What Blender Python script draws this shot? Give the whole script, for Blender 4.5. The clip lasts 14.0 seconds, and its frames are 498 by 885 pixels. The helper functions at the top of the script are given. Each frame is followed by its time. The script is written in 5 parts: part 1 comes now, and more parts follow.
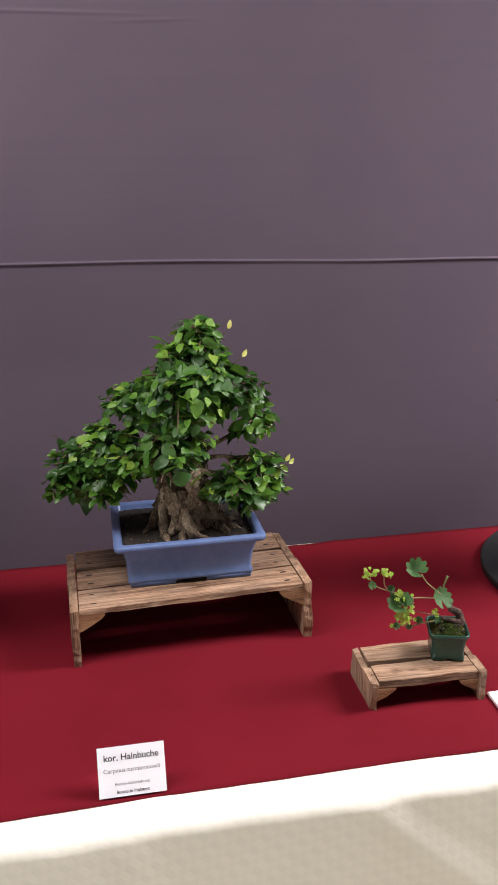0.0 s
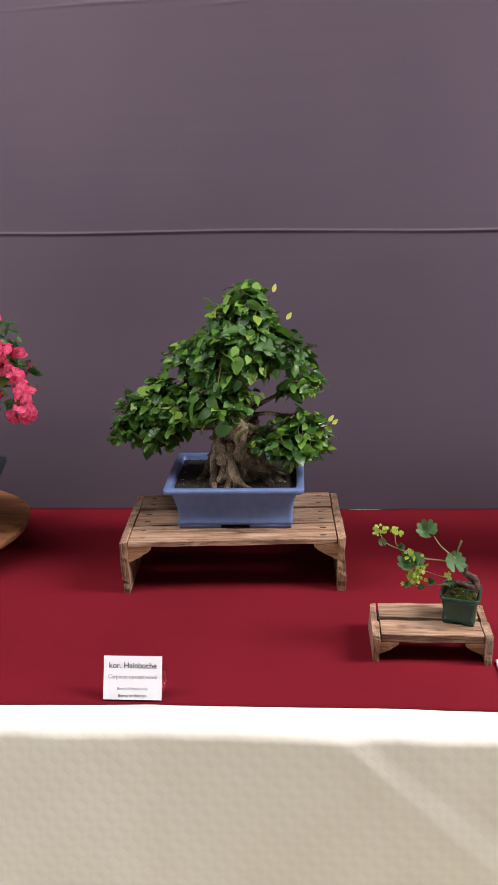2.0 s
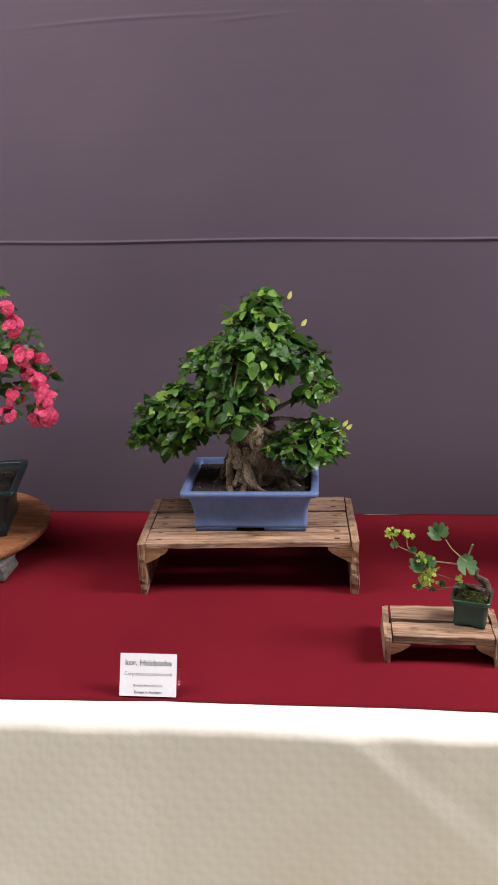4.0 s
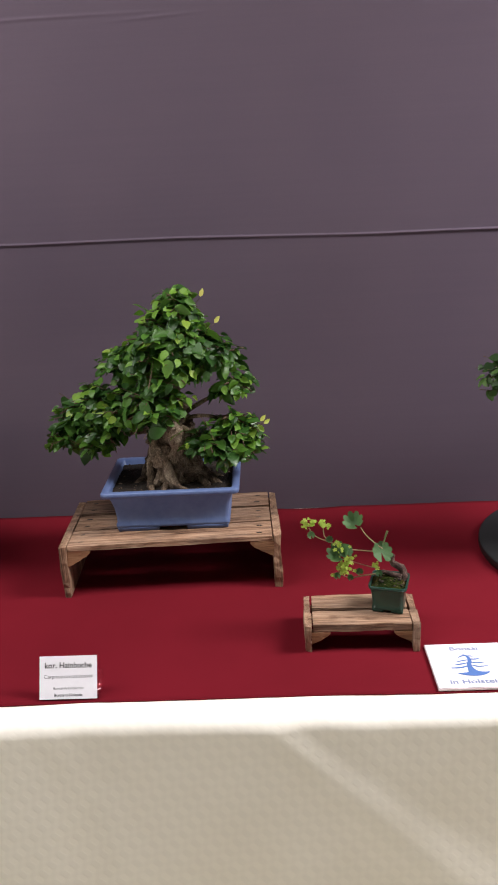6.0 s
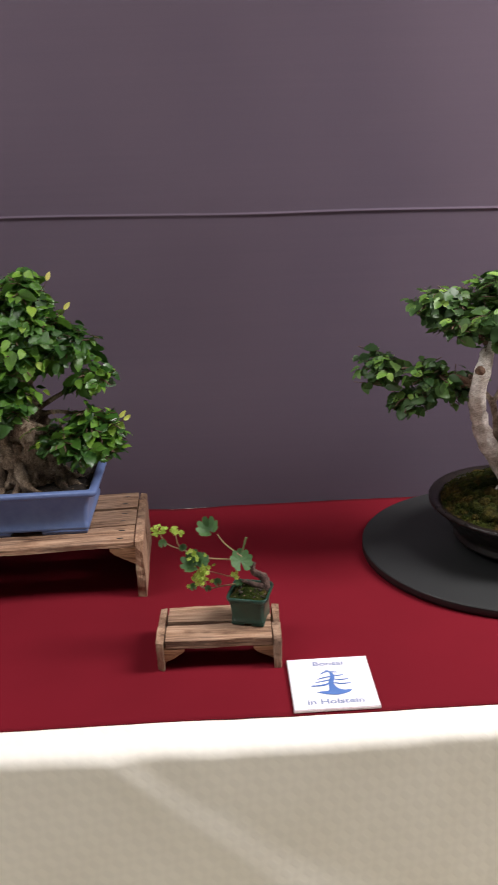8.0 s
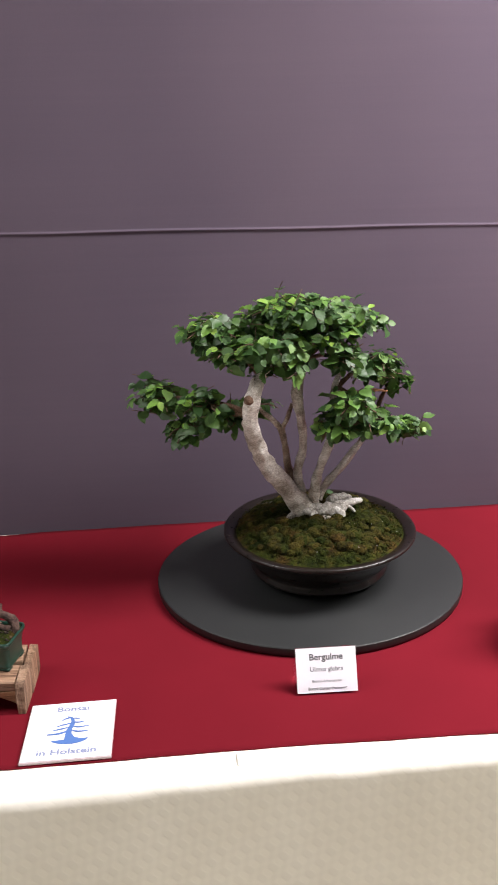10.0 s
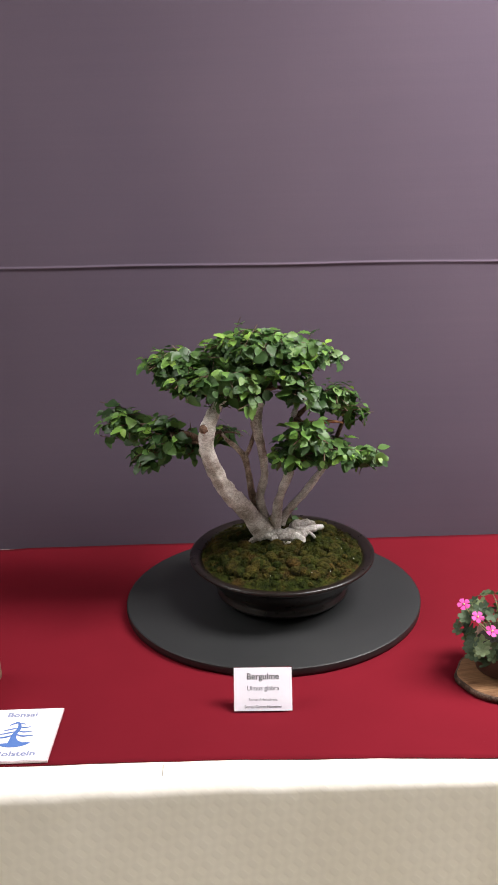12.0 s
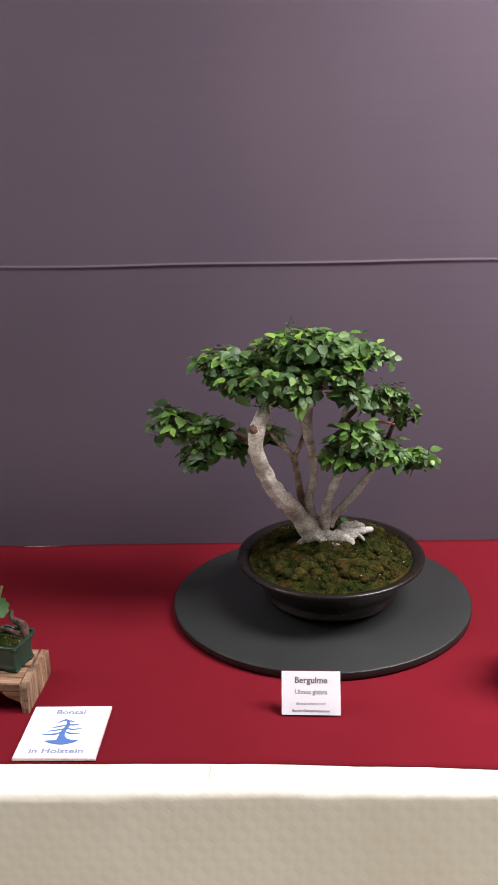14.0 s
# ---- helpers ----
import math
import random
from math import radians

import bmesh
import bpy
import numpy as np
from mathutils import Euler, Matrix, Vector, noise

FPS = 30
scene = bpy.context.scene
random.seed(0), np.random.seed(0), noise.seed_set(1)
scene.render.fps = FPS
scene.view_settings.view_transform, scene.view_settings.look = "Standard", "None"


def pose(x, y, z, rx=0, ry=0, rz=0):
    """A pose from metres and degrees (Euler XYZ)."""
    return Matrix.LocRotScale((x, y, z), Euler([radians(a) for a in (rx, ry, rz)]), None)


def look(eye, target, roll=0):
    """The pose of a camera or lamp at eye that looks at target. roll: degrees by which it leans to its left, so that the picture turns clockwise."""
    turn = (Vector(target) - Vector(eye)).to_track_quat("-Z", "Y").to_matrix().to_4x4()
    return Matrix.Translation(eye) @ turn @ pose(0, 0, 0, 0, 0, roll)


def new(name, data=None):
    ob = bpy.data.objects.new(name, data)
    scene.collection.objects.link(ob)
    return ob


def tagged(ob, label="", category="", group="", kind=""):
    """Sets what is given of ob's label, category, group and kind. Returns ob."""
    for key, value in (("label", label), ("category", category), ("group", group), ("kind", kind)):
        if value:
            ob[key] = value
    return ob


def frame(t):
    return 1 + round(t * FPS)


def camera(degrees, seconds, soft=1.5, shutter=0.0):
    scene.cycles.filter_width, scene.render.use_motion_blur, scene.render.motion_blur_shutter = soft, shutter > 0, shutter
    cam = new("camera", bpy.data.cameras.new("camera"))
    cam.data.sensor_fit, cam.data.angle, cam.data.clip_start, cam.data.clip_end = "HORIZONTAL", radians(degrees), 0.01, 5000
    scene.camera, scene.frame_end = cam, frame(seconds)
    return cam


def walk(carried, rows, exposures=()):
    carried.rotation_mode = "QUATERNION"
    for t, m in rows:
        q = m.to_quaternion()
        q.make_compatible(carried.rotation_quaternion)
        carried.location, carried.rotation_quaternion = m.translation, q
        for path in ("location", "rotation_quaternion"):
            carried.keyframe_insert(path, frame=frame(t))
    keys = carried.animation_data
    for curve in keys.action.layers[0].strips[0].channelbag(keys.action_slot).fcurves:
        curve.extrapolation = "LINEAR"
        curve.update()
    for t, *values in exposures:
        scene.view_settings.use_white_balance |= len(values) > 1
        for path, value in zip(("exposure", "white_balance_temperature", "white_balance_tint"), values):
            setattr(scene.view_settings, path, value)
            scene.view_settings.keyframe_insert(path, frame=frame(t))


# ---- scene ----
cam = camera(34.2, 14.0, shutter=0.3)
PATH = [
    (0, (0.052, -1.048, 1.67), (0.392, 0.823, 1.051), -0.6),
    (0.5, (0.128, -1.049, 1.675), (0.294, 0.841, 1.042), -1.3),
    (1, (0.23, -1.083, 1.668), (0.207, 0.818, 1.048), -1.1),
    (1.5, (0.336, -1.14, 1.641), (0.217, 0.754, 1.01), -1.3),
    (2, (0.373, -1.184, 1.648), (0.219, 0.7, 0.995), -1.8),
    (2.5, (0.389, -1.214, 1.647), (0.2, 0.675, 1.018), -1.8),
    (2.7, (0.38, -1.216, 1.655), (0.187, 0.67, 1.02), -1.6),
    (4.8, (0.395, -1.222, 1.643), (0.184, 0.668, 1.022), -2.1),
    (5, (0.398, -1.226, 1.642), (0.207, 0.666, 1.024), -2.1),
    (5.5, (0.427, -1.227, 1.639), (0.287, 0.671, 1.022), -2.6),
    (6, (0.455, -1.225, 1.633), (0.375, 0.673, 1.006), -3.0),
    (6.5, (0.486, -1.225, 1.624), (0.453, 0.672, 0.993), -3.0),
    (7, (0.519, -1.201, 1.615), (0.508, 0.691, 0.967), -3.3),
    (7.5, (0.545, -1.16, 1.603), (0.57, 0.731, 0.952), -2.9),
    (8, (0.63, -1.087, 1.597), (0.68, 0.801, 0.94), -2.2),
    (8.5, (0.715, -1.042, 1.606), (0.846, 0.844, 0.954), -1.2),
    (9, (0.805, -1.017, 1.617), (0.991, 0.86, 0.951), -1.9),
    (9.2, (0.84, -1.014, 1.62), (1.035, 0.86, 0.95), -2.0),
    (11.3, (1.209, -1.107, 1.656), (1.21, 0.791, 1.024), -1.5),
    (11.5, (1.216, -1.11, 1.662), (1.206, 0.79, 1.036), -1.7),
    (12, (1.208, -1.121, 1.661), (1.208, 0.783, 1.05), -1.7),
    (12.5, (1.22, -1.12, 1.655), (1.205, 0.786, 1.049), -2.0),
    (13, (1.215, -1.114, 1.659), (1.189, 0.79, 1.047), -1.9),
    (13.5, (1.211, -1.111, 1.661), (1.147, 0.792, 1.049), -2.2),
    (14, (1.196, -1.106, 1.664), (1.088, 0.794, 1.049), -2.1),
]
# a slow drift along the table; the camera brightens its picture where the place is darker
EXPOSURES = [(0, 0.36), (2.7, 0.34), (4.8, 0.22), (5.5, 0.16), (7, 0.07), (8, 0.0), (8.5, 0.17), (9.2, 0.25), (11.3, 0.12), (14, 0.09)]
walk(cam, [(t, look(eye, target, roll)) for t, eye, target, roll in PATH], EXPOSURES)

# ---- light: area lamps added in an unseen roof and side walls, and the sky ----
world = bpy.data.worlds.new("sky")
scene.world = world
world.use_nodes = True
sky = world.node_tree.nodes.new("ShaderNodeTexSky")
sky.sky_type, sky.sun_disc, sky.sun_elevation, sky.sun_rotation = "NISHITA", False, radians(50), radians(120)
world.node_tree.links.new(sky.outputs[0], world.node_tree.nodes["Background"].inputs[0])
world.node_tree.nodes["Background"].inputs[1].default_value = 0.08

# assumed roof openings, x0, x1, y0, y1: a wide key towards the table's far end, a narrow added fill before its near end
ROOF_Z = 2.95
ROOF, FILL_SLIT = (1.9, 4.2, -0.35, 0.42), (-2.4, 0.1, -0.4, 0.2)


def area_lamp(name, m, sx, sy, watts, colour):
    d = bpy.data.lights.new(name, "AREA")
    d.shape, d.size, d.size_y, d.energy, d.color = "RECTANGLE", sx, sy, watts, colour
    ob = new(name, d)
    ob.matrix_world = m
    return ob


for opening, watts in ((ROOF, 215), (FILL_SLIT, 56)):
    area_lamp("roof_daylight", pose((opening[0] + opening[1]) / 2, (opening[2] + opening[3]) / 2, ROOF_Z + 0.02), opening[1] - opening[0], opening[3] - opening[2], watts, (1.0, 0.965, 0.965))
# lamps added low in both unseen side walls, to brighten the cloth's front
EAST_GAP = (-4.6, -0.9, 0.04, 0.62)  # y0, y1, z0, z1
area_lamp("side_daylight", pose(5.62, (EAST_GAP[0] + EAST_GAP[1]) / 2, (EAST_GAP[2] + EAST_GAP[3]) / 2, 0, 90, 0), EAST_GAP[3] - EAST_GAP[2], EAST_GAP[1] - EAST_GAP[0], 22, (0.98, 0.98, 1.0))
WEST_GAP = (-4.6, -0.7, 0.04, 0.62)  # y0, y1, z0, z1
area_lamp("skirt_daylight", pose(-3.02, (WEST_GAP[0] + WEST_GAP[1]) / 2, (WEST_GAP[2] + WEST_GAP[3]) / 2, 0, -90, 0), WEST_GAP[3] - WEST_GAP[2], WEST_GAP[1] - WEST_GAP[0], 46, (1.0, 0.98, 0.94))


# ---- materials ----
def graph(name):
    m = bpy.data.materials.new(name)
    m.use_nodes = True
    return m, m.node_tree, m.node_tree.nodes["Principled BSDF"]


def node(tree, kind, **values):
    n = tree.nodes.new(kind)
    for key, value in values.items():
        n.inputs[key.replace("_", " ")].default_value = value
    return n


def coords(tree, scale=(1, 1, 1), vary=True):
    """Object coordinates, moved by a random amount for each object."""
    c = tree.nodes.new("ShaderNodeTexCoord")
    m = tree.nodes.new("ShaderNodeMapping")
    m.inputs["Scale"].default_value = scale
    tree.links.new(c.outputs["Object"], m.inputs["Vector"])
    if vary:
        info = tree.nodes.new("ShaderNodeObjectInfo")
        mul = tree.nodes.new("ShaderNodeMath")
        mul.operation = "MULTIPLY"
        mul.inputs[1].default_value = 37.0
        tree.links.new(info.outputs["Random"], mul.inputs[0])
        tree.links.new(mul.outputs[0], m.inputs["Location"])
    return m.outputs["Vector"]


def noise_at(tree, vector, scale, detail=4.0, rough=0.55):
    n = node(tree, "ShaderNodeTexNoise", Scale=scale, Detail=detail, Roughness=rough)
    tree.links.new(vector, n.inputs["Vector"])
    return n.outputs["Fac"]


def ramp(tree, fac, stops):
    r = tree.nodes.new("ShaderNodeValToRGB")
    while len(r.color_ramp.elements) < len(stops):
        r.color_ramp.elements.new(0.5)
    for e, (at, c) in zip(r.color_ramp.elements, stops):
        e.position, e.color = at, (*c, 1)
    tree.links.new(fac, r.inputs["Fac"])
    return r.outputs["Color"]


def blend(tree, fac, a, b, mode="MIX"):
    m = tree.nodes.new("ShaderNodeMix")
    m.data_type, m.blend_type = "RGBA", mode
    for value, socket in ((fac, m.inputs[0]), (a, m.inputs[6]), (b, m.inputs[7])):
        if isinstance(value, (int, float)):
            socket.default_value = value
        elif isinstance(value, tuple):
            socket.default_value = (*value, 1)
        else:
            tree.links.new(value, socket)
    return m.outputs[2]


def maths(tree, op, a, b=None):
    m = tree.nodes.new("ShaderNodeMath")
    m.operation = op
    for value, socket in ((a, m.inputs[0]), (b, m.inputs[1])):
        if isinstance(value, (int, float)):
            socket.default_value = value
        elif value is not None:
            tree.links.new(value, socket)
    return m.outputs[0]


def bump(tree, bsdf, height, strength, distance):
    b = node(tree, "ShaderNodeBump", Strength=strength, Distance=distance)
    tree.links.new(height, b.inputs["Height"])
    if bsdf.inputs["Normal"].links:
        tree.links.new(bsdf.inputs["Normal"].links[0].from_socket, b.inputs["Normal"])
    tree.links.new(b.outputs[0], bsdf.inputs["Normal"])


def mottled(name, dark, light, scale, rough=0.6, relief=0.3, depth=0.002, fine=6.0, stretch=(1, 1, 1), specular=0.5, sheen=0.0, metal=0.0):
    """Two scales of variation in colour, one in relief."""
    m, tree, b = graph(name)
    v = coords(tree, stretch)
    big, small = noise_at(tree, v, scale), noise_at(tree, v, scale * fine, 6.0, 0.65)
    both = maths(tree, "ADD", maths(tree, "MULTIPLY", big, 0.55), maths(tree, "MULTIPLY", small, 0.45))
    tree.links.new(ramp(tree, both, [(0.32, dark), (0.68, light)]), b.inputs["Base Color"])
    tree.links.new(maths(tree, "ADD", maths(tree, "MULTIPLY", small, 0.25), rough - 0.12), b.inputs["Roughness"])
    b.inputs["Specular IOR Level"].default_value, b.inputs["Metallic"].default_value = specular, metal
    if sheen:
        b.inputs["Sheen Weight"].default_value = sheen
    if relief:
        bump(tree, b, small, relief, depth)
    return m


def fabric_wall():
    m, tree, b = graph("grey_violet_fabric")
    v = coords(tree, (1, 1, 1), False)
    cloud = noise_at(tree, v, 1.6, 3.0)
    streak = noise_at(tree, coords(tree, (1.5, 1, 90), False), 1.0, 3.0)
    thread = noise_at(tree, coords(tree, (60, 60, 600), False), 1.0, 2.0)
    upright = noise_at(tree, coords(tree, (500, 60, 40), False), 1.0, 2.0)
    tone = maths(tree, "ADD", maths(tree, "MULTIPLY", cloud, 0.8), maths(tree, "MULTIPLY", streak, 0.2))
    tree.links.new(ramp(tree, tone, [(0.3, (0.091, 0.070, 0.095)), (0.7, (0.108, 0.082, 0.106))]), b.inputs["Base Color"])
    b.inputs["Roughness"].default_value, b.inputs["Specular IOR Level"].default_value = 0.9, 0.06
    bump(tree, b, maths(tree, "ADD", thread, upright), 0.12, 0.0006)
    bump(tree, b, streak, 0.05, 0.002)
    return m


def red_cloth():
    m, tree, b = graph("wine_red_cloth")
    v = coords(tree, (1, 1, 1), False)
    cloud, lint = noise_at(tree, v, 3.0, 3.0), noise_at(tree, v, 260.0, 3.0)
    weave = maths(tree, "ADD", noise_at(tree, coords(tree, (900, 90, 1), False), 1.0, 1.0), noise_at(tree, coords(tree, (90, 900, 1), False), 1.0, 1.0))
    tone = ramp(tree, cloud, [(0.3, (0.118, 0.0062, 0.0120)), (0.7, (0.146, 0.0076, 0.0150))])
    specks = ramp(tree, lint, [(0.735, (0, 0, 0)), (0.77, (1, 1, 1))])
    tree.links.new(blend(tree, maths(tree, "MULTIPLY", specks, 0.2), tone, (0.45, 0.3, 0.3)), b.inputs["Base Color"])
    b.inputs["Roughness"].default_value, b.inputs["Specular IOR Level"].default_value = 0.9, 0.06
    bump(tree, b, weave, 0.12, 0.0005)
    bump(tree, b, noise_at(tree, v, 9.0, 2.0), 0.25, 0.006)
    return m


def white_damask():
    """White cloth with a woven diamond pattern."""
    m, tree, b = graph("white_damask")
    c = tree.nodes.new("ShaderNodeTexCoord")
    s = tree.nodes.new("ShaderNodeSeparateXYZ")
    tree.links.new(c.outputs["Object"], s.inputs[0])
    drop = maths(tree, "ADD", s.outputs["Z"], s.outputs["Y"])
    one = maths(tree, "SINE", maths(tree, "MULTIPLY", maths(tree, "ADD", s.outputs["X"], drop), 165.0))
    two = maths(tree, "SINE", maths(tree, "MULTIPLY", maths(tree, "SUBTRACT", s.outputs["X"], maths(tree, "MULTIPLY", drop, 0.8)), 165.0))
    dia = maths(tree, "ADD", maths(tree, "MULTIPLY", maths(tree, "MULTIPLY", one, two), 0.75), maths(tree, "MULTIPLY", one, 0.5))
    face = maths(tree, "GREATER_THAN", dia, 0.0)
    soft = maths(tree, "MINIMUM", maths(tree, "MAXIMUM", maths(tree, "ADD", maths(tree, "MULTIPLY", dia, 1.2), 0.5), 0.0), 1.0)
    thread = noise_at(tree, coords(tree, (700, 700, 700), False), 1.0, 1.0)
    cloud = noise_at(tree, coords(tree, (1, 1, 1), False), 4.0, 3.0)
    base = ramp(tree, cloud, [(0.3, (0.80, 0.755, 0.67)), (0.7, (0.86, 0.82, 0.745))])
    tree.links.new(blend(tree, maths(tree, "MULTIPLY", soft, 0.12), base, (0.55, 0.53, 0.49)), b.inputs["Base Color"])
    tree.links.new(maths(tree, "ADD", maths(tree, "MULTIPLY", face, 0.25), 0.5), b.inputs["Roughness"])
    b.inputs["Specular IOR Level"].default_value = 0.3
    bump(tree, b, soft, 0.16, 0.0014)
    bump(tree, b, thread, 0.1, 0.0004)
    return m


def weathered_wood(name, dark, mid, light, grey=0.3):
    """Old timber, grain along x, dark cracks and a greyed skin."""
    m, tree, b = graph(name)
    grain = noise_at(tree, coords(tree, (4, 55, 55)), 1.0, 5.0, 0.6)
    fibre = noise_at(tree, coords(tree, (14, 380, 380)), 1.0, 4.0, 0.6)
    stain = noise_at(tree, coords(tree, (9, 14, 14)), 1.0, 3.0)
    knot = node(tree, "ShaderNodeTexVoronoi", Scale=1.0)
    tree.links.new(coords(tree, (8, 22, 22)), knot.inputs["Vector"])
    tone = ramp(tree, maths(tree, "ADD", maths(tree, "MULTIPLY", grain, 0.5), maths(tree, "MULTIPLY", fibre, 0.5)), [(0.38, dark), (0.5, mid), (0.62, light)])
    worn = ramp(tree, stain, [(0.42, (0, 0, 0)), (0.75, (grey, grey, grey))])
    tone = blend(tree, worn, tone, (0.24, 0.2, 0.165))
    mark = noise_at(tree, coords(tree, (16, 34, 34)), 1.0, 4.0, 0.6)
    tone = blend(tree, 1.0, tone, ramp(tree, mark, [(0.30, (0.55, 0.50, 0.47)), (0.45, (0.95, 0.93, 0.92)), (0.7, (1.12, 1.10, 1.09))]), "MULTIPLY")
    spots = ramp(tree, knot.outputs["Distance"], [(0.04, (0.35, 0.3, 0.26)), (0.11, (1, 1, 1))])
    tone = blend(tree, 0.8, tone, spots, "MULTIPLY")
    info = tree.nodes.new("ShaderNodeObjectInfo")
    own = ramp(tree, info.outputs["Random"], [(0.0, (0.72, 0.69, 0.67)), (1.0, (1.04, 1.0, 0.97))])
    tree.links.new(blend(tree, 1.0, tone, own, "MULTIPLY"), b.inputs["Base Color"])
    b.inputs["Roughness"].default_value, b.inputs["Specular IOR Level"].default_value = 0.75, 0.3
    bump(tree, b, fibre, 0.7, 0.0015)
    bump(tree, b, grain, 0.8, 0.004)
    return m


def foliage(name, stops, rough=0.34, through_light=0.28):
    """Leaf colour that differs from leaf to leaf, with veins' relief and light coming through."""
    m, tree, b = graph(name)
    info, geo = tree.nodes.new("ShaderNodeObjectInfo"), tree.nodes.new("ShaderNodeNewGeometry")
    pick = maths(tree, "FRACT", maths(tree, "ADD", info.outputs["Random"], geo.outputs["Random Per Island"]))
    tone = ramp(tree, pick, stops)
    v = coords(tree)
    blotch = ramp(tree, noise_at(tree, v, 60.0, 3.0), [(0.3, (0.75, 0.78, 0.7)), (0.7, (1.15, 1.12, 1.1))])
    tone = blend(tree, 1.0, tone, blotch, "MULTIPLY")
    tree.links.new(tone, b.inputs["Base Color"])
    b.inputs["Roughness"].default_value, b.inputs["Specular IOR Level"].default_value = rough, 0.5
    bump(tree, b, noise_at(tree, v, 110.0, 3.0), 0.25, 0.002)
    t = tree.nodes.new("ShaderNodeBsdfTranslucent")
    tree.links.new(tone, t.inputs["Color"])
    mix = tree.nodes.new("ShaderNodeMixShader")
    mix.inputs[0].default_value = through_light
    out = tree.nodes["Material Output"]
    tree.links.new(b.outputs[0], mix.inputs[1])
    tree.links.new(t.outputs[0], mix.inputs[2])
    tree.links.new(mix.outputs[0], out.inputs["Surface"])
    return m


def bark(name, dark, mid, light, scale, stretch=(1, 1, 0.5), gap=0.17):
    m, tree, b = graph(name)
    v = coords(tree, stretch)
    cells = node(tree, "ShaderNodeTexVoronoi", Scale=scale)
    cells.feature = "DISTANCE_TO_EDGE"
    warp = node(tree, "ShaderNodeTexNoise", Scale=scale * 0.8, Detail=4.0)
    tree.links.new(v, warp.inputs["Vector"])
    tree.links.new(blend(tree, 0.04, v, warp.outputs["Color"]), cells.inputs["Vector"])
    patch, fine = noise_at(tree, v, scale * 0.35, 4.0), noise_at(tree, v, scale * 4, 6.0, 0.7)
    crack = ramp(tree, cells.outputs["Distance"], [(0.0, (0.22, 0.19, 0.17)), (gap, (1, 1, 1))])
    tone = ramp(tree, maths(tree, "ADD", maths(tree, "MULTIPLY", patch, 0.62), maths(tree, "MULTIPLY", fine, 0.38)), [(0.38, dark), (0.49, mid), (0.61, light)])
    tree.links.new(blend(tree, 0.5, tone, crack, "MULTIPLY"), b.inputs["Base Color"])
    b.inputs["Roughness"].default_value, b.inputs["Specular IOR Level"].default_value = 0.85, 0.25
    bump(tree, b, fine, 0.6, 0.002)
    bump(tree, b, cells.outputs["Distance"], 0.6, 0.002)
    return m


def glossy(name, dark, light, scale, rough, coat=0.0, relief=0.08):
    m = mottled(name, dark, light, scale, rough, relief, 0.001, 4.0)
    b = m.node_tree.nodes["Principled BSDF"]
    b.inputs["Coat Weight"].default_value, b.inputs["Coat Roughness"].default_value = coat, 0.12
    b.inputs["Specular IOR Level"].default_value = 0.35
    return m


def moss_mix(name="olive_moss", islands=False):
    """Green cushions with olive and brown patches."""
    m, tree, b = graph(name)
    v = coords(tree, (1, 1, 1), False)
    patch, mid, fine = noise_at(tree, v, 24.0, 3.0), noise_at(tree, v, 75.0, 4.0, 0.6), noise_at(tree, v, 420.0, 5.0, 0.7)
    tone = ramp(tree, patch, [(0.36, (0.020, 0.032, 0.005)), (0.5, (0.040, 0.048, 0.008)), (0.62, (0.066, 0.042, 0.012))])
    if islands:
        geo = tree.nodes.new("ShaderNodeNewGeometry")
        own = ramp(tree, geo.outputs["Random Per Island"], [(0.0, (0.018, 0.028, 0.004)), (0.5, (0.038, 0.042, 0.008)), (0.8, (0.070, 0.058, 0.012)), (1.0, (0.080, 0.042, 0.014))])
        tone = blend(tree, 0.6, tone, own)
    shade = ramp(tree, maths(tree, "ADD", maths(tree, "MULTIPLY", mid, 0.6), maths(tree, "MULTIPLY", fine, 0.4)), [(0.38, (0.2, 0.2, 0.2)), (0.68, (1.6, 1.5, 1.3))])
    tree.links.new(blend(tree, 1.0, tone, shade, "MULTIPLY"), b.inputs["Base Color"])
    b.inputs["Roughness"].default_value, b.inputs["Specular IOR Level"].default_value = 0.95, 0.1
    bump(tree, b, fine, 1.0, 0.004)
    bump(tree, b, mid, 1.0, 0.01)
    return m


FABRIC, RED, DAMASK = fabric_wall(), red_cloth(), white_damask()
CRATE = weathered_wood("weathered_crate_wood", (0.09, 0.047, 0.028), (0.30, 0.185, 0.118), (0.47, 0.32, 0.22), 0.35)
RAW_WOOD = weathered_wood("split_raw_wood", (0.11, 0.050, 0.024), (0.33, 0.185, 0.095), (0.48, 0.30, 0.17), 0.2)
SLICE_WOOD = weathered_wood("orange_brown_wood", (0.17, 0.062, 0.024), (0.27, 0.11, 0.045), (0.35, 0.165, 0.075), 0.05)
SLICE_TOP = weathered_wood("pale_cut_wood", (0.21, 0.105, 0.048), (0.30, 0.165, 0.08), (0.38, 0.23, 0.12), 0.1)
SLICE_BARK = bark("slice_bark", (0.03, 0.02, 0.014), (0.08, 0.05, 0.035), (0.16, 0.11, 0.08), 90)
BLUE_GLAZE = glossy("blue_glaze", (0.075, 0.115, 0.25), (0.115, 0.16, 0.31), 14, 0.42, 0.15)
GREEN_GLAZE = glossy("dark_green_glaze", (0.006, 0.028, 0.019), (0.013, 0.05, 0.034), 18, 0.32, 0.3)
TEAL_GLAZE = glossy("dark_teal_glaze", (0.006, 0.016, 0.018), (0.012, 0.03, 0.034), 14, 0.4, 0.3)
BROWN_GLAZE = glossy("dark_brown_glaze", (0.005, 0.004, 0.0035), (0.015, 0.010, 0.008), 16, 0.3, 0.15, 0.25)
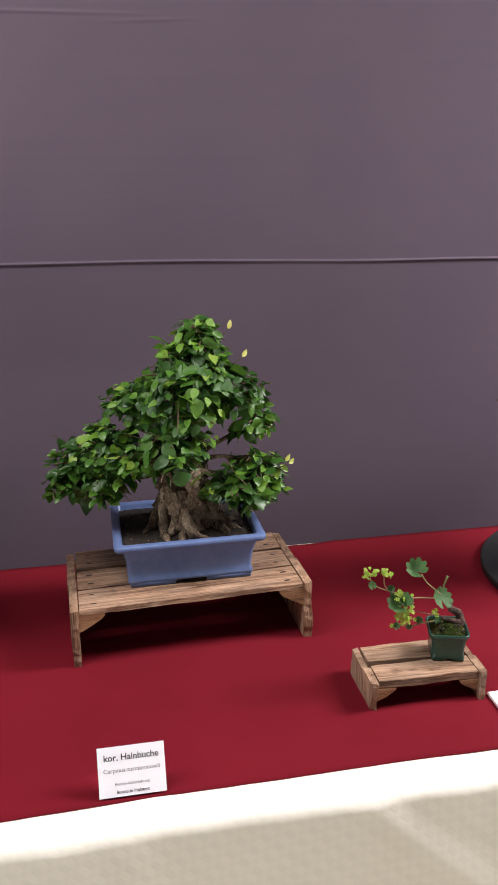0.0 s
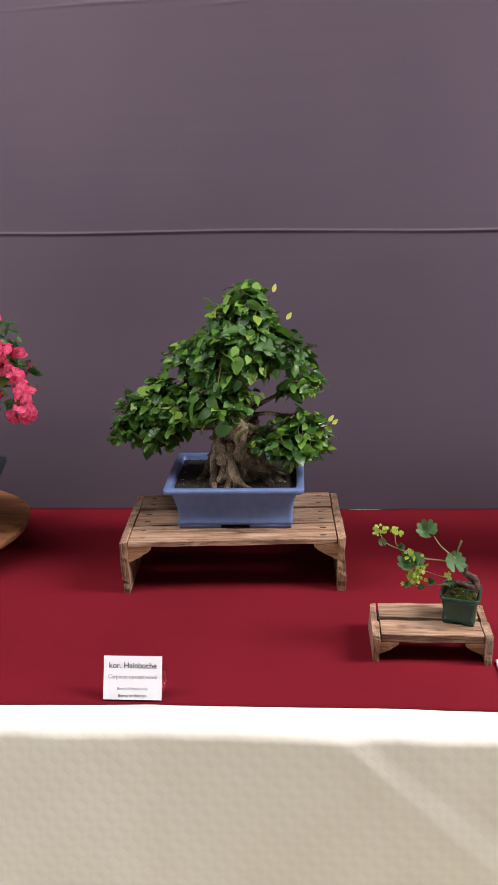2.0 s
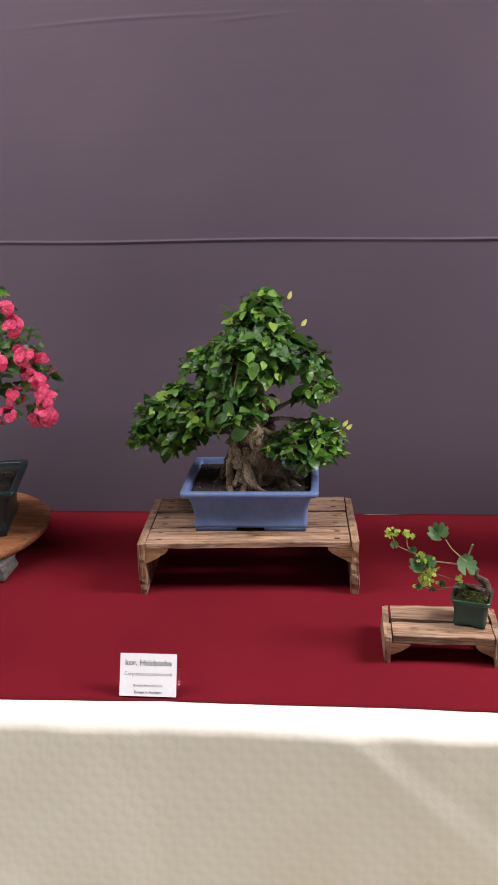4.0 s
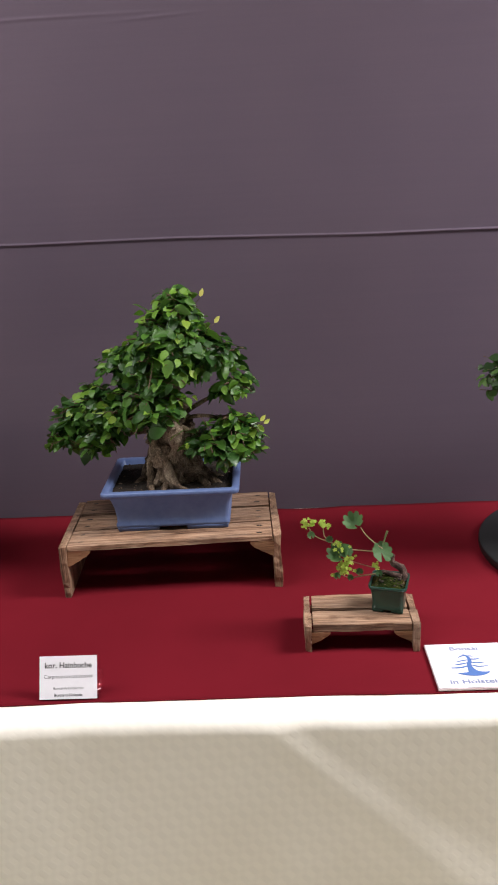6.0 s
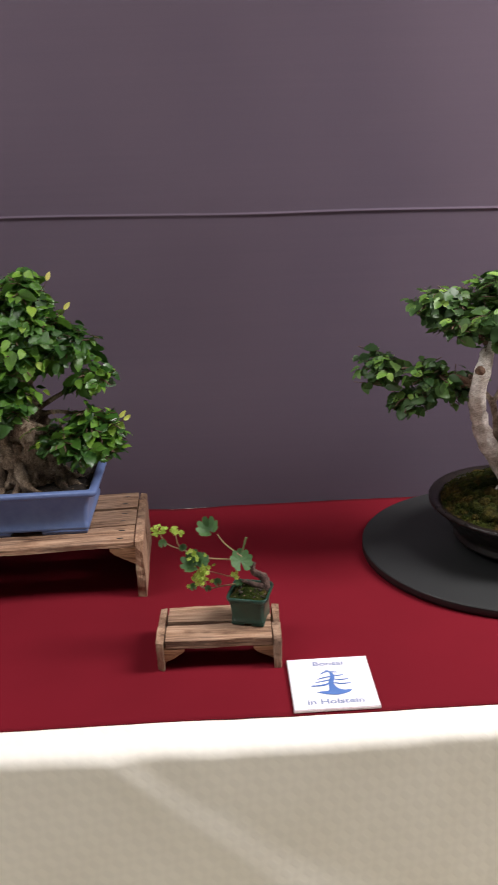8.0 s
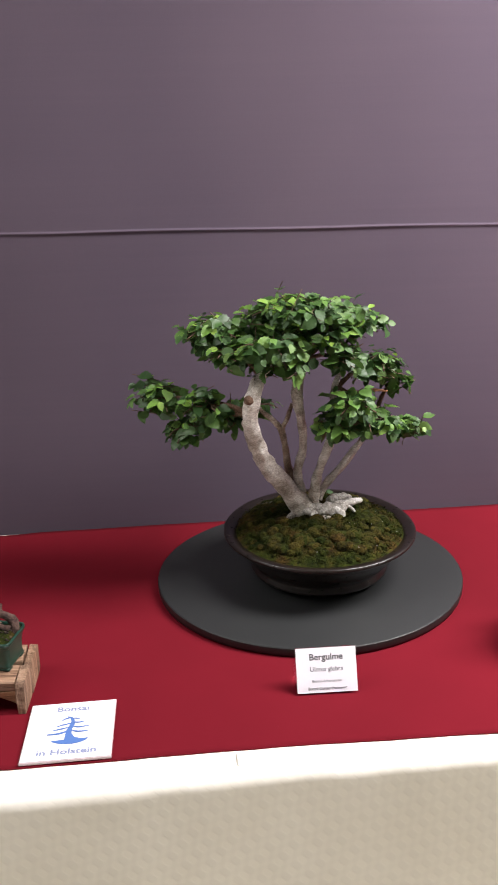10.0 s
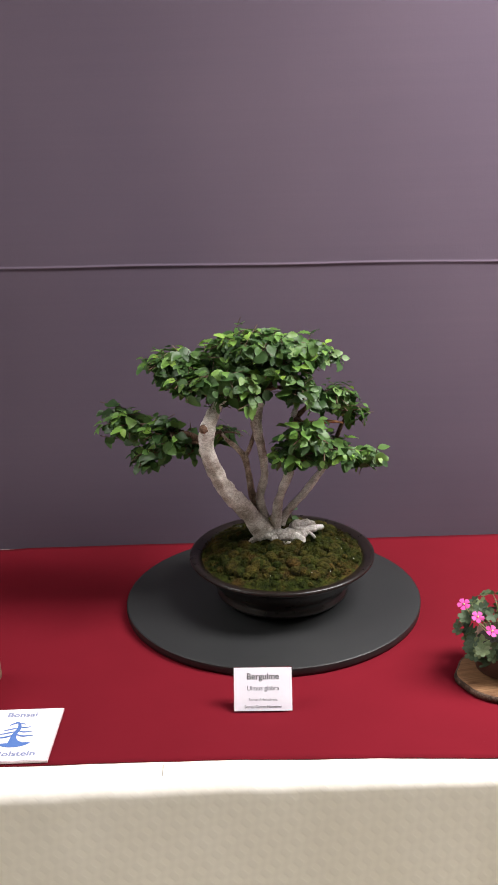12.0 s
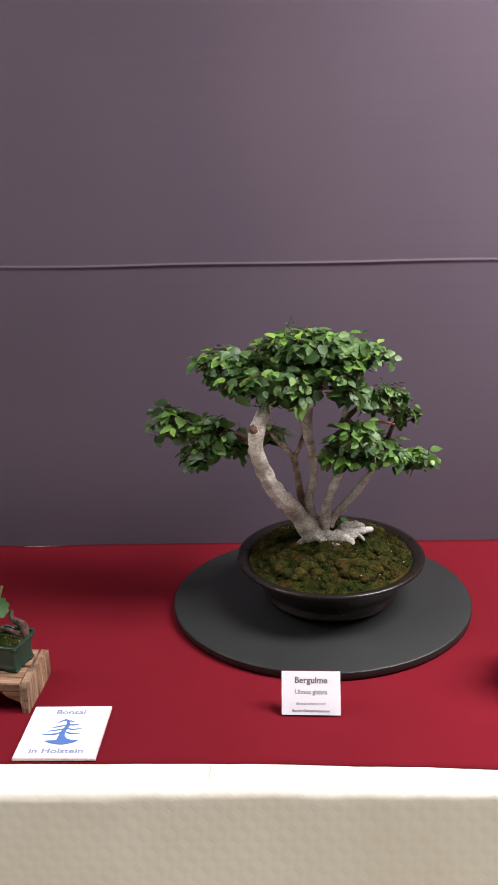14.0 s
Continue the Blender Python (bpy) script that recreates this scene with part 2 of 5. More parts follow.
CLAY = mottled("brown_clay", (0.05, 0.022, 0.014), (0.10, 0.045, 0.028), 40, 0.7, 0.3)
SLATE = mottled("black_board", (0.015, 0.016, 0.0165), (0.022, 0.0225, 0.0225), 7, 0.5, 0.12, 0.0006, 40, specular=0.4)
EDGE = mottled("black_edge", (0.008, 0.008, 0.008), (0.014, 0.014, 0.014), 12, 0.4, 0.1)
SOIL = mottled("dark_soil", (0.005, 0.0035, 0.002), (0.030, 0.019, 0.011), 70, 0.95, 1.0, 0.005, 5)
SOIL_CRUMB = mottled("soil_crumb", (0.010, 0.007, 0.005), (0.05, 0.033, 0.022), 200, 0.9, 0.3)
SOIL_BIT = mottled("pale_soil_bit", (0.09, 0.05, 0.03), (0.22, 0.15, 0.10), 200, 0.9, 0.3)
MOSS = moss_mix()
MOSS_CUSHION = moss_mix("moss_cushion", True)
MOSS_DARK = mottled("dark_moss", (0.014, 0.02, 0.005), (0.06, 0.065, 0.012), 40, 0.95, 1.0, 0.006, 7, specular=0.1)
BARK_DARK = bark("brown_grey_bark", (0.035, 0.024, 0.016), (0.16, 0.112, 0.075), (0.40, 0.315, 0.23), 85, (1, 1, 0.4))
BARK_PALE = bark("pale_grey_bark", (0.25, 0.21, 0.175), (0.52, 0.47, 0.415), (0.76, 0.72, 0.67), 85, (1, 1, 1.5), 0.13)
BARK_MID = bark("pale_brown_bark", (0.13, 0.088, 0.06), (0.31, 0.23, 0.17), (0.50, 0.42, 0.345), 85, (1, 1, 1.4), 0.13)
BARK_KNOB = bark("dark_knobbly_bark", (0.02, 0.012, 0.010), (0.075, 0.042, 0.034), (0.17, 0.11, 0.09), 160, (1, 1, 1))
BARK_ROOT = bark("white_root_bark", (0.27, 0.245, 0.21), (0.54, 0.505, 0.46), (0.76, 0.735, 0.70), 70, (1, 1, 1))
BARK_BROWN = bark("reddish_bark", (0.06, 0.03, 0.018), (0.15, 0.085, 0.055), (0.25, 0.17, 0.12), 90, (1, 1, 0.4))
TWIG = mottled("brown_twig", (0.055, 0.03, 0.018), (0.15, 0.09, 0.055), 60, 0.8, 0.4)
ORANGE_TWIG = mottled("orange_dead_twig", (0.30, 0.12, 0.05), (0.46, 0.22, 0.10), 80, 0.8, 0.3)
STEM = mottled("pinkish_stem", (0.20, 0.18, 0.07), (0.36, 0.22, 0.13), 40, 0.5, 0.1)
GREEN_STEM = mottled("green_stem", (0.07, 0.11, 0.03), (0.14, 0.18, 0.06), 40, 0.5, 0.1)
HORNBEAM = foliage("hornbeam_leaf", [(0.0, (0.021, 0.068, 0.013)), (0.5, (0.046, 0.130, 0.020)), (0.85, (0.085, 0.205, 0.027)), (1.0, (0.12, 0.26, 0.035))], 0.36)
HORNBEAM_YOUNG = foliage("young_hornbeam_leaf", [(0.0, (0.10, 0.24, 0.028)), (0.7, (0.18, 0.35, 0.04)), (1.0, (0.30, 0.44, 0.06))], 0.4, 0.35)
ELM = foliage("elm_leaf", [(0.0, (0.024, 0.064, 0.015)), (0.5, (0.050, 0.116, 0.025)), (0.85, (0.090, 0.180, 0.038)), (1.0, (0.13, 0.23, 0.05))], 0.48, 0.22)
ELM_YOUNG = foliage("young_elm_leaf", [(0.0, (0.11, 0.23, 0.045)), (0.7, (0.17, 0.32, 0.055)), (1.0, (0.26, 0.42, 0.07))], 0.45, 0.3)
MANTLE = foliage("mantle_leaf", [(0.0, (0.04, 0.11, 0.038)), (1.0, (0.085, 0.185, 0.06))], 0.55)
LIME = foliage("lime_flower", [(0.0, (0.30, 0.44, 0.05)), (1.0, (0.46, 0.60, 0.10))], 0.6, 0.3)
HAWTHORN = foliage("hawthorn_leaf", [(0.0, (0.02, 0.06, 0.015)), (0.6, (0.05, 0.13, 0.03)), (1.0, (0.12, 0.24, 0.05))])
GREY_LEAF = foliage("grey_green_leaf", [(0.0, (0.035, 0.065, 0.035)), (0.6, (0.08, 0.125, 0.06)), (1.0, (0.17, 0.22, 0.10))], 0.6)
PINK = foliage("rose_pink_petal", [(0.0, (0.58, 0.03, 0.11)), (0.5, (0.72, 0.05, 0.16)), (1.0, (0.82, 0.12, 0.26))], 0.6, 0.2)
MAGENTA = foliage("magenta_petal", [(0.0, (0.72, 0.05, 0.36)), (1.0, (0.85, 0.10, 0.46))], 0.6, 0.25)
YELLOW = mottled("pale_yellow_centre", (0.6, 0.5, 0.2), (0.75, 0.65, 0.35), 200, 0.7)
PAPER = mottled("white_paper", (0.76, 0.74, 0.79), (0.81, 0.79, 0.84), 30, 0.6, 0.0)
INK = mottled("grey_ink", (0.045, 0.045, 0.05), (0.07, 0.07, 0.075), 300, 0.6, 0.0)
PALE_INK = mottled("pale_grey_ink", (0.16, 0.16, 0.18), (0.20, 0.20, 0.23), 300, 0.6, 0.0)
GHOST_INK = mottled("faint_ink", (0.20, 0.23, 0.36), (0.25, 0.28, 0.42), 300, 0.6, 0.0)
BLUE_INK = mottled("blue_ink", (0.07, 0.15, 0.39), (0.09, 0.18, 0.45), 200, 0.5, 0.0)
STONE = mottled("grey_granite", (0.03, 0.03, 0.03), (0.22, 0.215, 0.205), 110, 0.85, 0.8, 0.003, 3)
NAIL = mottled("rusty_nail", (0.018, 0.012, 0.009), (0.045, 0.03, 0.022), 300, 0.7, 0.2)
# for the unseen walls and roof, grey so that they bounce less light
CANVAS = mottled("grey_tent_canvas", (0.22, 0.22, 0.22), (0.30, 0.30, 0.29), 2.5, 0.8, 0.1)
# for the unseen floor, pale so that it bounces light onto the cloth
BOUNCE_FLOOR = mottled("pale_bounce_floor", (0.41, 0.37, 0.285), (0.57, 0.52, 0.415), 3, 0.9, 0.4)
PLY = mottled("table_board", (0.30, 0.22, 0.14), (0.40, 0.30, 0.20), 8, 0.6, 0.2)
STEEL = mottled("grey_steel", (0.25, 0.25, 0.26), (0.34, 0.34, 0.35), 20, 0.4, 0.1, metal=0.9)


def clear_acrylic():
    m, tree, b = graph("clear_acrylic")
    b.inputs["Base Color"].default_value = (0.97, 0.97, 0.98, 1)
    b.inputs["Transmission Weight"].default_value, b.inputs["Roughness"].default_value, b.inputs["IOR"].default_value = 1.0, 0.03, 1.45
    return m


ACRYLIC = clear_acrylic()
# opaque pale pink stands in for light and red cloth showing through clear acrylic
ACRYLIC_EDGE = mottled("milky_acrylic_edge", (0.56, 0.44, 0.46), (0.66, 0.55, 0.57), 30, 0.25, 0.0)


# ---- building helpers ----
def thing(name, x, y, z, label, category, rz=0.0, group="", kind=""):
    ob = new(name)
    ob.empty_display_size = 0.05
    ob.matrix_world = pose(x, y, z, 0, 0, rz)
    return tagged(ob, label, category, group, kind)


def mesh_of(name, bm, material, smooth=True):
    me = bpy.data.meshes.new(name)
    bm.normal_update()
    bm.to_mesh(me)
    bm.free()
    for mtl in material if isinstance(material, (list, tuple)) else (material,):
        me.materials.append(mtl)
    if smooth:
        me.polygons.foreach_set("use_smooth", [True] * len(me.polygons))
    return me


def part(name, bm, material, parent, label="", m=None, smooth=True):
    """One mesh object under a thing or a part."""
    ob = new(name, mesh_of(name, bm, material, smooth))
    ob.parent = parent
    if m is not None:
        ob.matrix_basis = m
    return tagged(ob, label)


def structure(name, bm, material, label, smooth=False):
    return tagged(new(name, mesh_of(name, bm, material, smooth)), label, "", "", "structure")


def shared(name, me, parent, m):
    ob = new(name, me)
    ob.parent = parent
    ob.matrix_basis = m
    return ob


def slab(x0, x1, y0, y1, z0, z1, bevel=0.0, bm=None):
    bm = bm or bmesh.new()
    made = bmesh.ops.create_cube(bm, size=1.0, matrix=Matrix.Translation(((x0 + x1) / 2, (y0 + y1) / 2, (z0 + z1) / 2)) @ Matrix.Diagonal((x1 - x0, y1 - y0, z1 - z0, 1)))
    if bevel:
        edges = list({e for v in made["verts"] for e in v.link_edges})
        bmesh.ops.bevel(bm, geom=edges, offset=bevel, segments=2, affect="EDGES", profile=0.6)
    return bm


def skin(bm, rings, closed=True, cap=True):
    """Faces between rings of points."""
    rows = [[bm.verts.new(p) for p in ring] for ring in rings]
    n = len(rows[0])
    for a, b in zip(rows, rows[1:]):
        for i in range(n if closed else n - 1):
            bm.faces.new((a[i], a[(i + 1) % n], b[(i + 1) % n], b[i]))
    if cap:
        bm.faces.new(rows[0][::-1])
        bm.faces.new(rows[-1])
    return bm


def plank(length, width, thick, seed, rough=1.0, notch=0.0):
    """A worn board along x, with uneven edges, its middle at the origin."""
    c = 0.06 * thick
    flat = [(-1, -1, 1, 0), (-1, -1, 0, 1), (-1, 1, 0, -1), (-1, 1, 1, 0), (1, 1, -1, 0), (1, 1, 0, -1), (1, -1, 0, 1), (1, -1, -1, 0)]
    rings = []
    steps = max(8, int(length / 0.012))
    for k in range(steps + 1):
        u = k / steps
        x = (u - 0.5) * length
        ring = []
        for n, (sy, sz, cy, cz) in enumerate(flat):
            p = Vector((x * 22, sy * 3 + seed * 7.3, sz * 2 + n * 0.15))
            j = noise.noise(p) + 0.5 * noise.noise(p * 3.1) - (0.8 * max(0, noise.noise(p * 1.7 + Vector((0, 0, 40))) - 0.25))
            shrink = 1 - (0.06 if k in (0, steps) else 0.0) * thick / max(width, thick)
            y = sy * width / 2 * shrink + cy * c + sy * j * 0.0022 * rough
            z = sz * thick / 2 * (0.97 if k in (0, steps) else 1) + cz * c + noise.noise(p * 0.7 + Vector((5, 0, 0))) * 0.0012 * rough
            ring.append((x + noise.noise(Vector((sy * 2 + seed, sz, k))) * 0.0018 * rough * (k in (0, steps)), y, z))
        rings.append(ring)
    return skin(bmesh.new(), rings)


def loft(sections, corner=5, floor_face=True):
    """Rounded rectangles one above another: half width, half depth, height, corner radius."""
    rings = []
    for hw, hd, z, r in sections:
        ring = []
        for sx, sy, a0 in ((1, 1, 0), (-1, 1, 90), (-1, -1, 180), (1, -1, 270)):
            for k in range(corner + 1):
                a = radians(a0 + 90 * k / corner)
                ring.append((sx * (hw - r) + r * math.cos(a), sy * (hd - r) + r * math.sin(a), z))
        rings.append(ring)
    return skin(bmesh.new(), rings, cap=floor_face)


def lathe(profile, segments=72, wobble=0.0, sx=1.0, sy=1.0, cap=True, seed=0):
    rings = []
    for r, z in profile:
        ring = []
        for k in range(segments):
            a = 2 * math.pi * k / segments
            w = 1 + wobble * noise.noise(Vector((math.cos(a) * 1.7 + seed, math.sin(a) * 1.7, 0.3)))
            ring.append((r * w * sx * math.cos(a), r * w * sy * math.sin(a), z))
        rings.append(ring)
    return skin(bmesh.new(), rings, cap=cap)


def smooth_path(points, per=6):
    """Catmull-Rom through (x, y, z, radius)."""
    pts = [Vector(p) for p in points]
    out = []
    for i in range(len(pts) - 1):
        p0, p1, p2, p3 = pts[max(i - 1, 0)], pts[i], pts[i + 1], pts[min(i + 2, len(pts) - 1)]
        for k in range(per):
            t = k / per
            out.append(0.5 * (2 * p1 + (p2 - p0) * t + (2 * p0 - 5 * p1 + 4 * p2 - p3) * t * t + (3 * p1 - p0 - 3 * p2 + p3) * t ** 3))
    out.append(pts[-1])
    return out


def limb(points, bm=None, sides=12, lumps=0.12, seed=0.0, per=6, ridges=0.0):
    """A tapered, knobbly branch along (x, y, z, radius)."""
    bm = bm or bmesh.new()
    path = smooth_path(points, per)
    rings = []
    side = Vector((0.3, 1, 0.1))
    for i, p in enumerate(path):
        c, r = p.to_3d(), max(p[3], 0.0004)
        ahead = (path[min(i + 1, len(path) - 1)].to_3d() - path[max(i - 1, 0)].to_3d()).normalized()
        side = (side - ahead * side.dot(ahead)).normalized()
        up = ahead.cross(side)
        ring = []
        for k in range(sides):
            a = 2 * math.pi * k / sides
            q = c + side * math.cos(a) * r + up * math.sin(a) * r
            d = 1 + lumps * (noise.noise(q * 45 + Vector((seed, 0, 0))) + 0.6 * noise.noise(q * 120)) + ridges * math.sin(a * 5 + seed + i * 0.15) * 0.5
            ring.append(c + (side * math.cos(a) + up * math.sin(a)) * r * d)
        rings.append(ring)
    return skin(bm, rings)


def leaf_shape(width=0.72, teeth=0.0, fold=0.16, droop=0.25, wave=0.05):
    """A toothed oval leaf one unit long, from its stalk along +y, its face towards +z."""
    verts, faces = [], []
    n = 10
    for k in range(n + 1):
        t = k / n
        half = width / 2 * math.sin(math.pi * t ** 0.86) ** 0.68 * (1 - 0.22 * t)
        half *= 1 + (teeth if k % 2 else -teeth)
        if k in (0, n):
            half = 0.014
        z = -droop * t * t
        curl = wave * math.sin(5.2 * t + 7 * width)
        pleat = 0.022 if k % 2 else -0.012
        back = teeth * 0.25 * (k % 2)
        verts += [(-half, t + back, z + fold * half + curl + pleat), (0, t, z), (half * 0.95, t + back, z + fold * half - curl + pleat)]
    for k in range(n):
        a, b = 3 * k, 3 * k + 3
        faces += [(a, a + 1, b + 1, b), (a + 1, a + 2, b + 2, b + 1)]
    return verts, faces


def fan_shape(lobes=7, cut=0.28, cup=0.25, gap=0.45):
    """A round lobed leaf about one unit wide, stalk at the origin, face towards +z."""
    verts, faces = [(0, 0, 0)], []
    steps = lobes * 4
    for ring, s in ((1, 0.5), (2, 1.0)):
        for k in range(steps + 1):
            a = -math.pi / 2 + gap / 2 + (2 * math.pi - gap) * k / steps
            lobe = abs(math.sin(math.pi * lobes * k / steps)) ** 0.6
            r = 0.5 * s * (1 - (cut * (1 - lobe) if ring == 2 else cut * 0.15 * (1 - lobe)))
            z = cup * r * r * 2 + (0.03 * (lobe - 0.5) if ring == 2 else 0.015 * (lobe - 0.5))
            verts.append((r * math.cos(a), r * math.sin(a), z))
    n = steps + 1
    for k in range(steps):
        faces.append((0, 1 + k, 2 + k))
        faces.append((1 + k, 1 + n + k, 2 + n + k, 2 + k))
    return verts, faces


def flower_shape(petals, rings, spread=0.9, size=0.5):
    """A flower about one unit wide, face towards +z: petals in rings, cupped inwards."""
    verts, faces = [], []
    for g in range(rings):
        reach = size * (1 - 0.3 * g)
        lift = 0.12 + 0.22 * g
        for k in range(petals):
            a = 2 * math.pi * (k + 0.5 * (g % 2)) / petals + 0.3 * g
            w = spread * math.pi / petals
            b = len(verts)
            for rr, ww, zz in ((0.08, 0.4, 0.0), (0.6, 1.0, lift), (1.0, 0.75, lift * 0.9)):
                for s in (-1, 0, 1):
                    r = reach * rr * (1.06 if s == 0 and rr == 1.0 else 1)
                    verts.append((r * math.cos(a + s * w * ww), r * math.sin(a + s * w * ww), zz * reach + (0.05 * reach if s == 0 else 0)))
            for row in (0, 3):
                for s in (0, 1):
                    faces.append((b + row + s, b + row + s + 1, b + row + s + 4, b + row + s + 3))
    return verts, faces


def shape_mesh(name, shape, material):
    me = bpy.data.meshes.new(name)
    me.from_pydata(shape[0], [], shape[1])
    me.materials.append(material)
    me.polygons.foreach_set("use_smooth", [True] * len(me.polygons))
    return me


def facing(place, normal, tip, size):
    """The matrix that puts a leaf at a place with its face along normal and its tip along tip."""
    n = Vector(normal).normalized()
    t = Vector(tip)
    t = t - n * t.dot(n)
    t = t.normalized() if t.length > 1e-4 else n.orthogonal().normalized()
    m = Matrix((t.cross(n), t, n)).transposed().to_4x4()
    return Matrix.Translation(place) @ m @ Matrix.Diagonal((size, size, size, 1))


def joined(name, placed, material, parent, label=""):
    """Many small shapes as one mesh: placed holds (shape, matrix)."""
    verts, faces, at = [], [], 0
    for (vs, fs), m in placed:
        a = np.array(m)
        verts.append(np.array(vs) @ a[:3, :3].T + a[:3, 3])
        faces += [tuple(i + at for i in f) for f in fs]
        at += len(vs)
    me = bpy.data.meshes.new(name)
    me.from_pydata(np.concatenate(verts).tolist(), [], faces)
    me.materials.append(material)
    me.polygons.foreach_set("use_smooth", [True] * len(me.polygons))
    ob = new(name, me)
    ob.parent = parent
    return tagged(ob, label, kind="stuff")


STALK = ([(math.cos(a) * r, y, math.sin(a) * r) for y, r in ((0, 1.0), (1, 0.45)) for a in (0.5, 2.6, 4.7)], [(0, 1, 4, 3), (1, 2, 5, 4), (2, 0, 3, 5)])


def crown(parent, pads, shapes, mature, young, size, density, front=300, seed=3, flat=0.9, per=5, fresh=0.3, twig=None, label=""):
    """Leafy shoots that spread from the middle of foliage pads (x, y, z, rx, ry, rz): leaves stand alternately along each
    shoot, faces upwards and a little outwards; the outermost leaves are parts, the rest is joined."""
    rng = random.Random(seed)
    meshes = [[shape_mesh("leaf", s, mat) for s in shapes] for mat in (mature, young)]
    found, stalks = [], []
    for x, y, z, rx, ry, rz in pads:
        centre = Vector((x, y, z))
        for _ in range(max(3, int(density * (rx * ry + rx * rz + ry * rz) * 1e3 / per))):
            d = Vector((rng.gauss(0, 1), rng.gauss(0, 1), rng.gauss(0.15, 1))).normalized()
            if d.z < -0.3:
                d.z *= 0.45
                d.normalize()
            reach = rng.uniform(0.68, 1.02) if rng.random() > 0.08 else rng.uniform(1.05, 1.22)
            tip = centre + Vector((d.x * rx, d.y * ry, d.z * rz)) * reach
            run = Vector((d.x, d.y, 0.45 * d.z + rng.gauss(0.05, 0.25)))
            run = (run + Vector((rng.gauss(0, 0.3), rng.gauss(0, 0.3), 0))).normalized()
            across = run.cross(Vector((0, 0, 1)))
            across = across.normalized() if across.length > 0.05 else Vector((1, 0, 0))
            out = Vector((d.x / rx, d.y / ry, d.z / rz)).normalized()
            leaves = rng.randint(per - 2, per + 1)
            new_growth = d.z > -0.1 and rng.random() < fresh
            lean = Vector((rng.gauss(0, 0.22), rng.gauss(-0.14, 0.22), 0))
            for k in range(leaves):
                p = tip - run * size * 0.42 * k + Vector((rng.gauss(0, 0.1), rng.gauss(0, 0.1), rng.gauss(0, 0.08))) * size
                normal = Vector((0, 0, flat)) + out * 0.5 + lean + Vector((rng.gauss(0, 0.3), rng.gauss(0, 0.3), rng.gauss(0, 0.15)))
                hand = 0.0 if k == 0 else (1.0 if k % 2 else -1.0)
                way = run * (1.0 if k == 0 else 0.55) + across * 0.85 * hand + Vector((rng.gauss(0, 0.2), rng.gauss(0, 0.2), -0.1 + rng.gauss(0, 0.25)))
                grown = size * (rng.uniform(0.5, 0.75) if k == 0 else rng.uniform(0.75, 1.2))
                kind = 1 if new_growth and k < 2 or rng.random() < fresh * 0.12 else 0
                found.append((p.y - 0.25 * p.z, kind, rng.randrange(len(shapes)), facing(p, normal, way, grown)))
            length = size * 0.45 * leaves
            stalks.append((STALK, facing(tip - run * length, across.cross(run), run, 1.0) @ Matrix.Diagonal((size * 0.035, length, size * 0.035, 1))))
    found.sort(key=lambda f: f[0])
    for _, kind, k, m in found[:front]:
        shared("leaf", meshes[kind][k], parent, m)
    joined("crown", [(shapes[k], m) for _, kind, k, m in found[front:] if kind == 0], mature, parent, label)
    joined("young_leaf", [(shapes[k], m) for _, kind, k, m in found[front:] if kind == 1], young, parent, "pale fresh leaves at the shoot tips")
    joined("shoot", stalks, twig or TWIG, parent)


def lettering(words, size, material, parent, x, y, z, bold=0.0, squeeze=1.0):
    """Words in the built-in font, centred at x, on a face whose up is +y, facing +z."""
    cu = bpy.data.curves.new("words", "FONT")
    cu.body, cu.size, cu.align_x, cu.align_y, cu.offset, cu.resolution_u = words, size, "CENTER", "CENTER", bold, 3
    tmp = new("words", cu)
    me = bpy.data.meshes.new_from_object(tmp.evaluated_get(bpy.context.evaluated_depsgraph_get()))
    bpy.data.objects.remove(tmp)
    me.materials.clear()
    me.materials.append(material)
    ob = new("lettering", me)
    ob.parent = parent
    ob.matrix_basis = Matrix.Translation((x, y, z)) @ Matrix.Diagonal((squeeze, 1, 1, 1))
    return ob


# ---- setting ----
TABLE, WALL = 0.75, 0.858


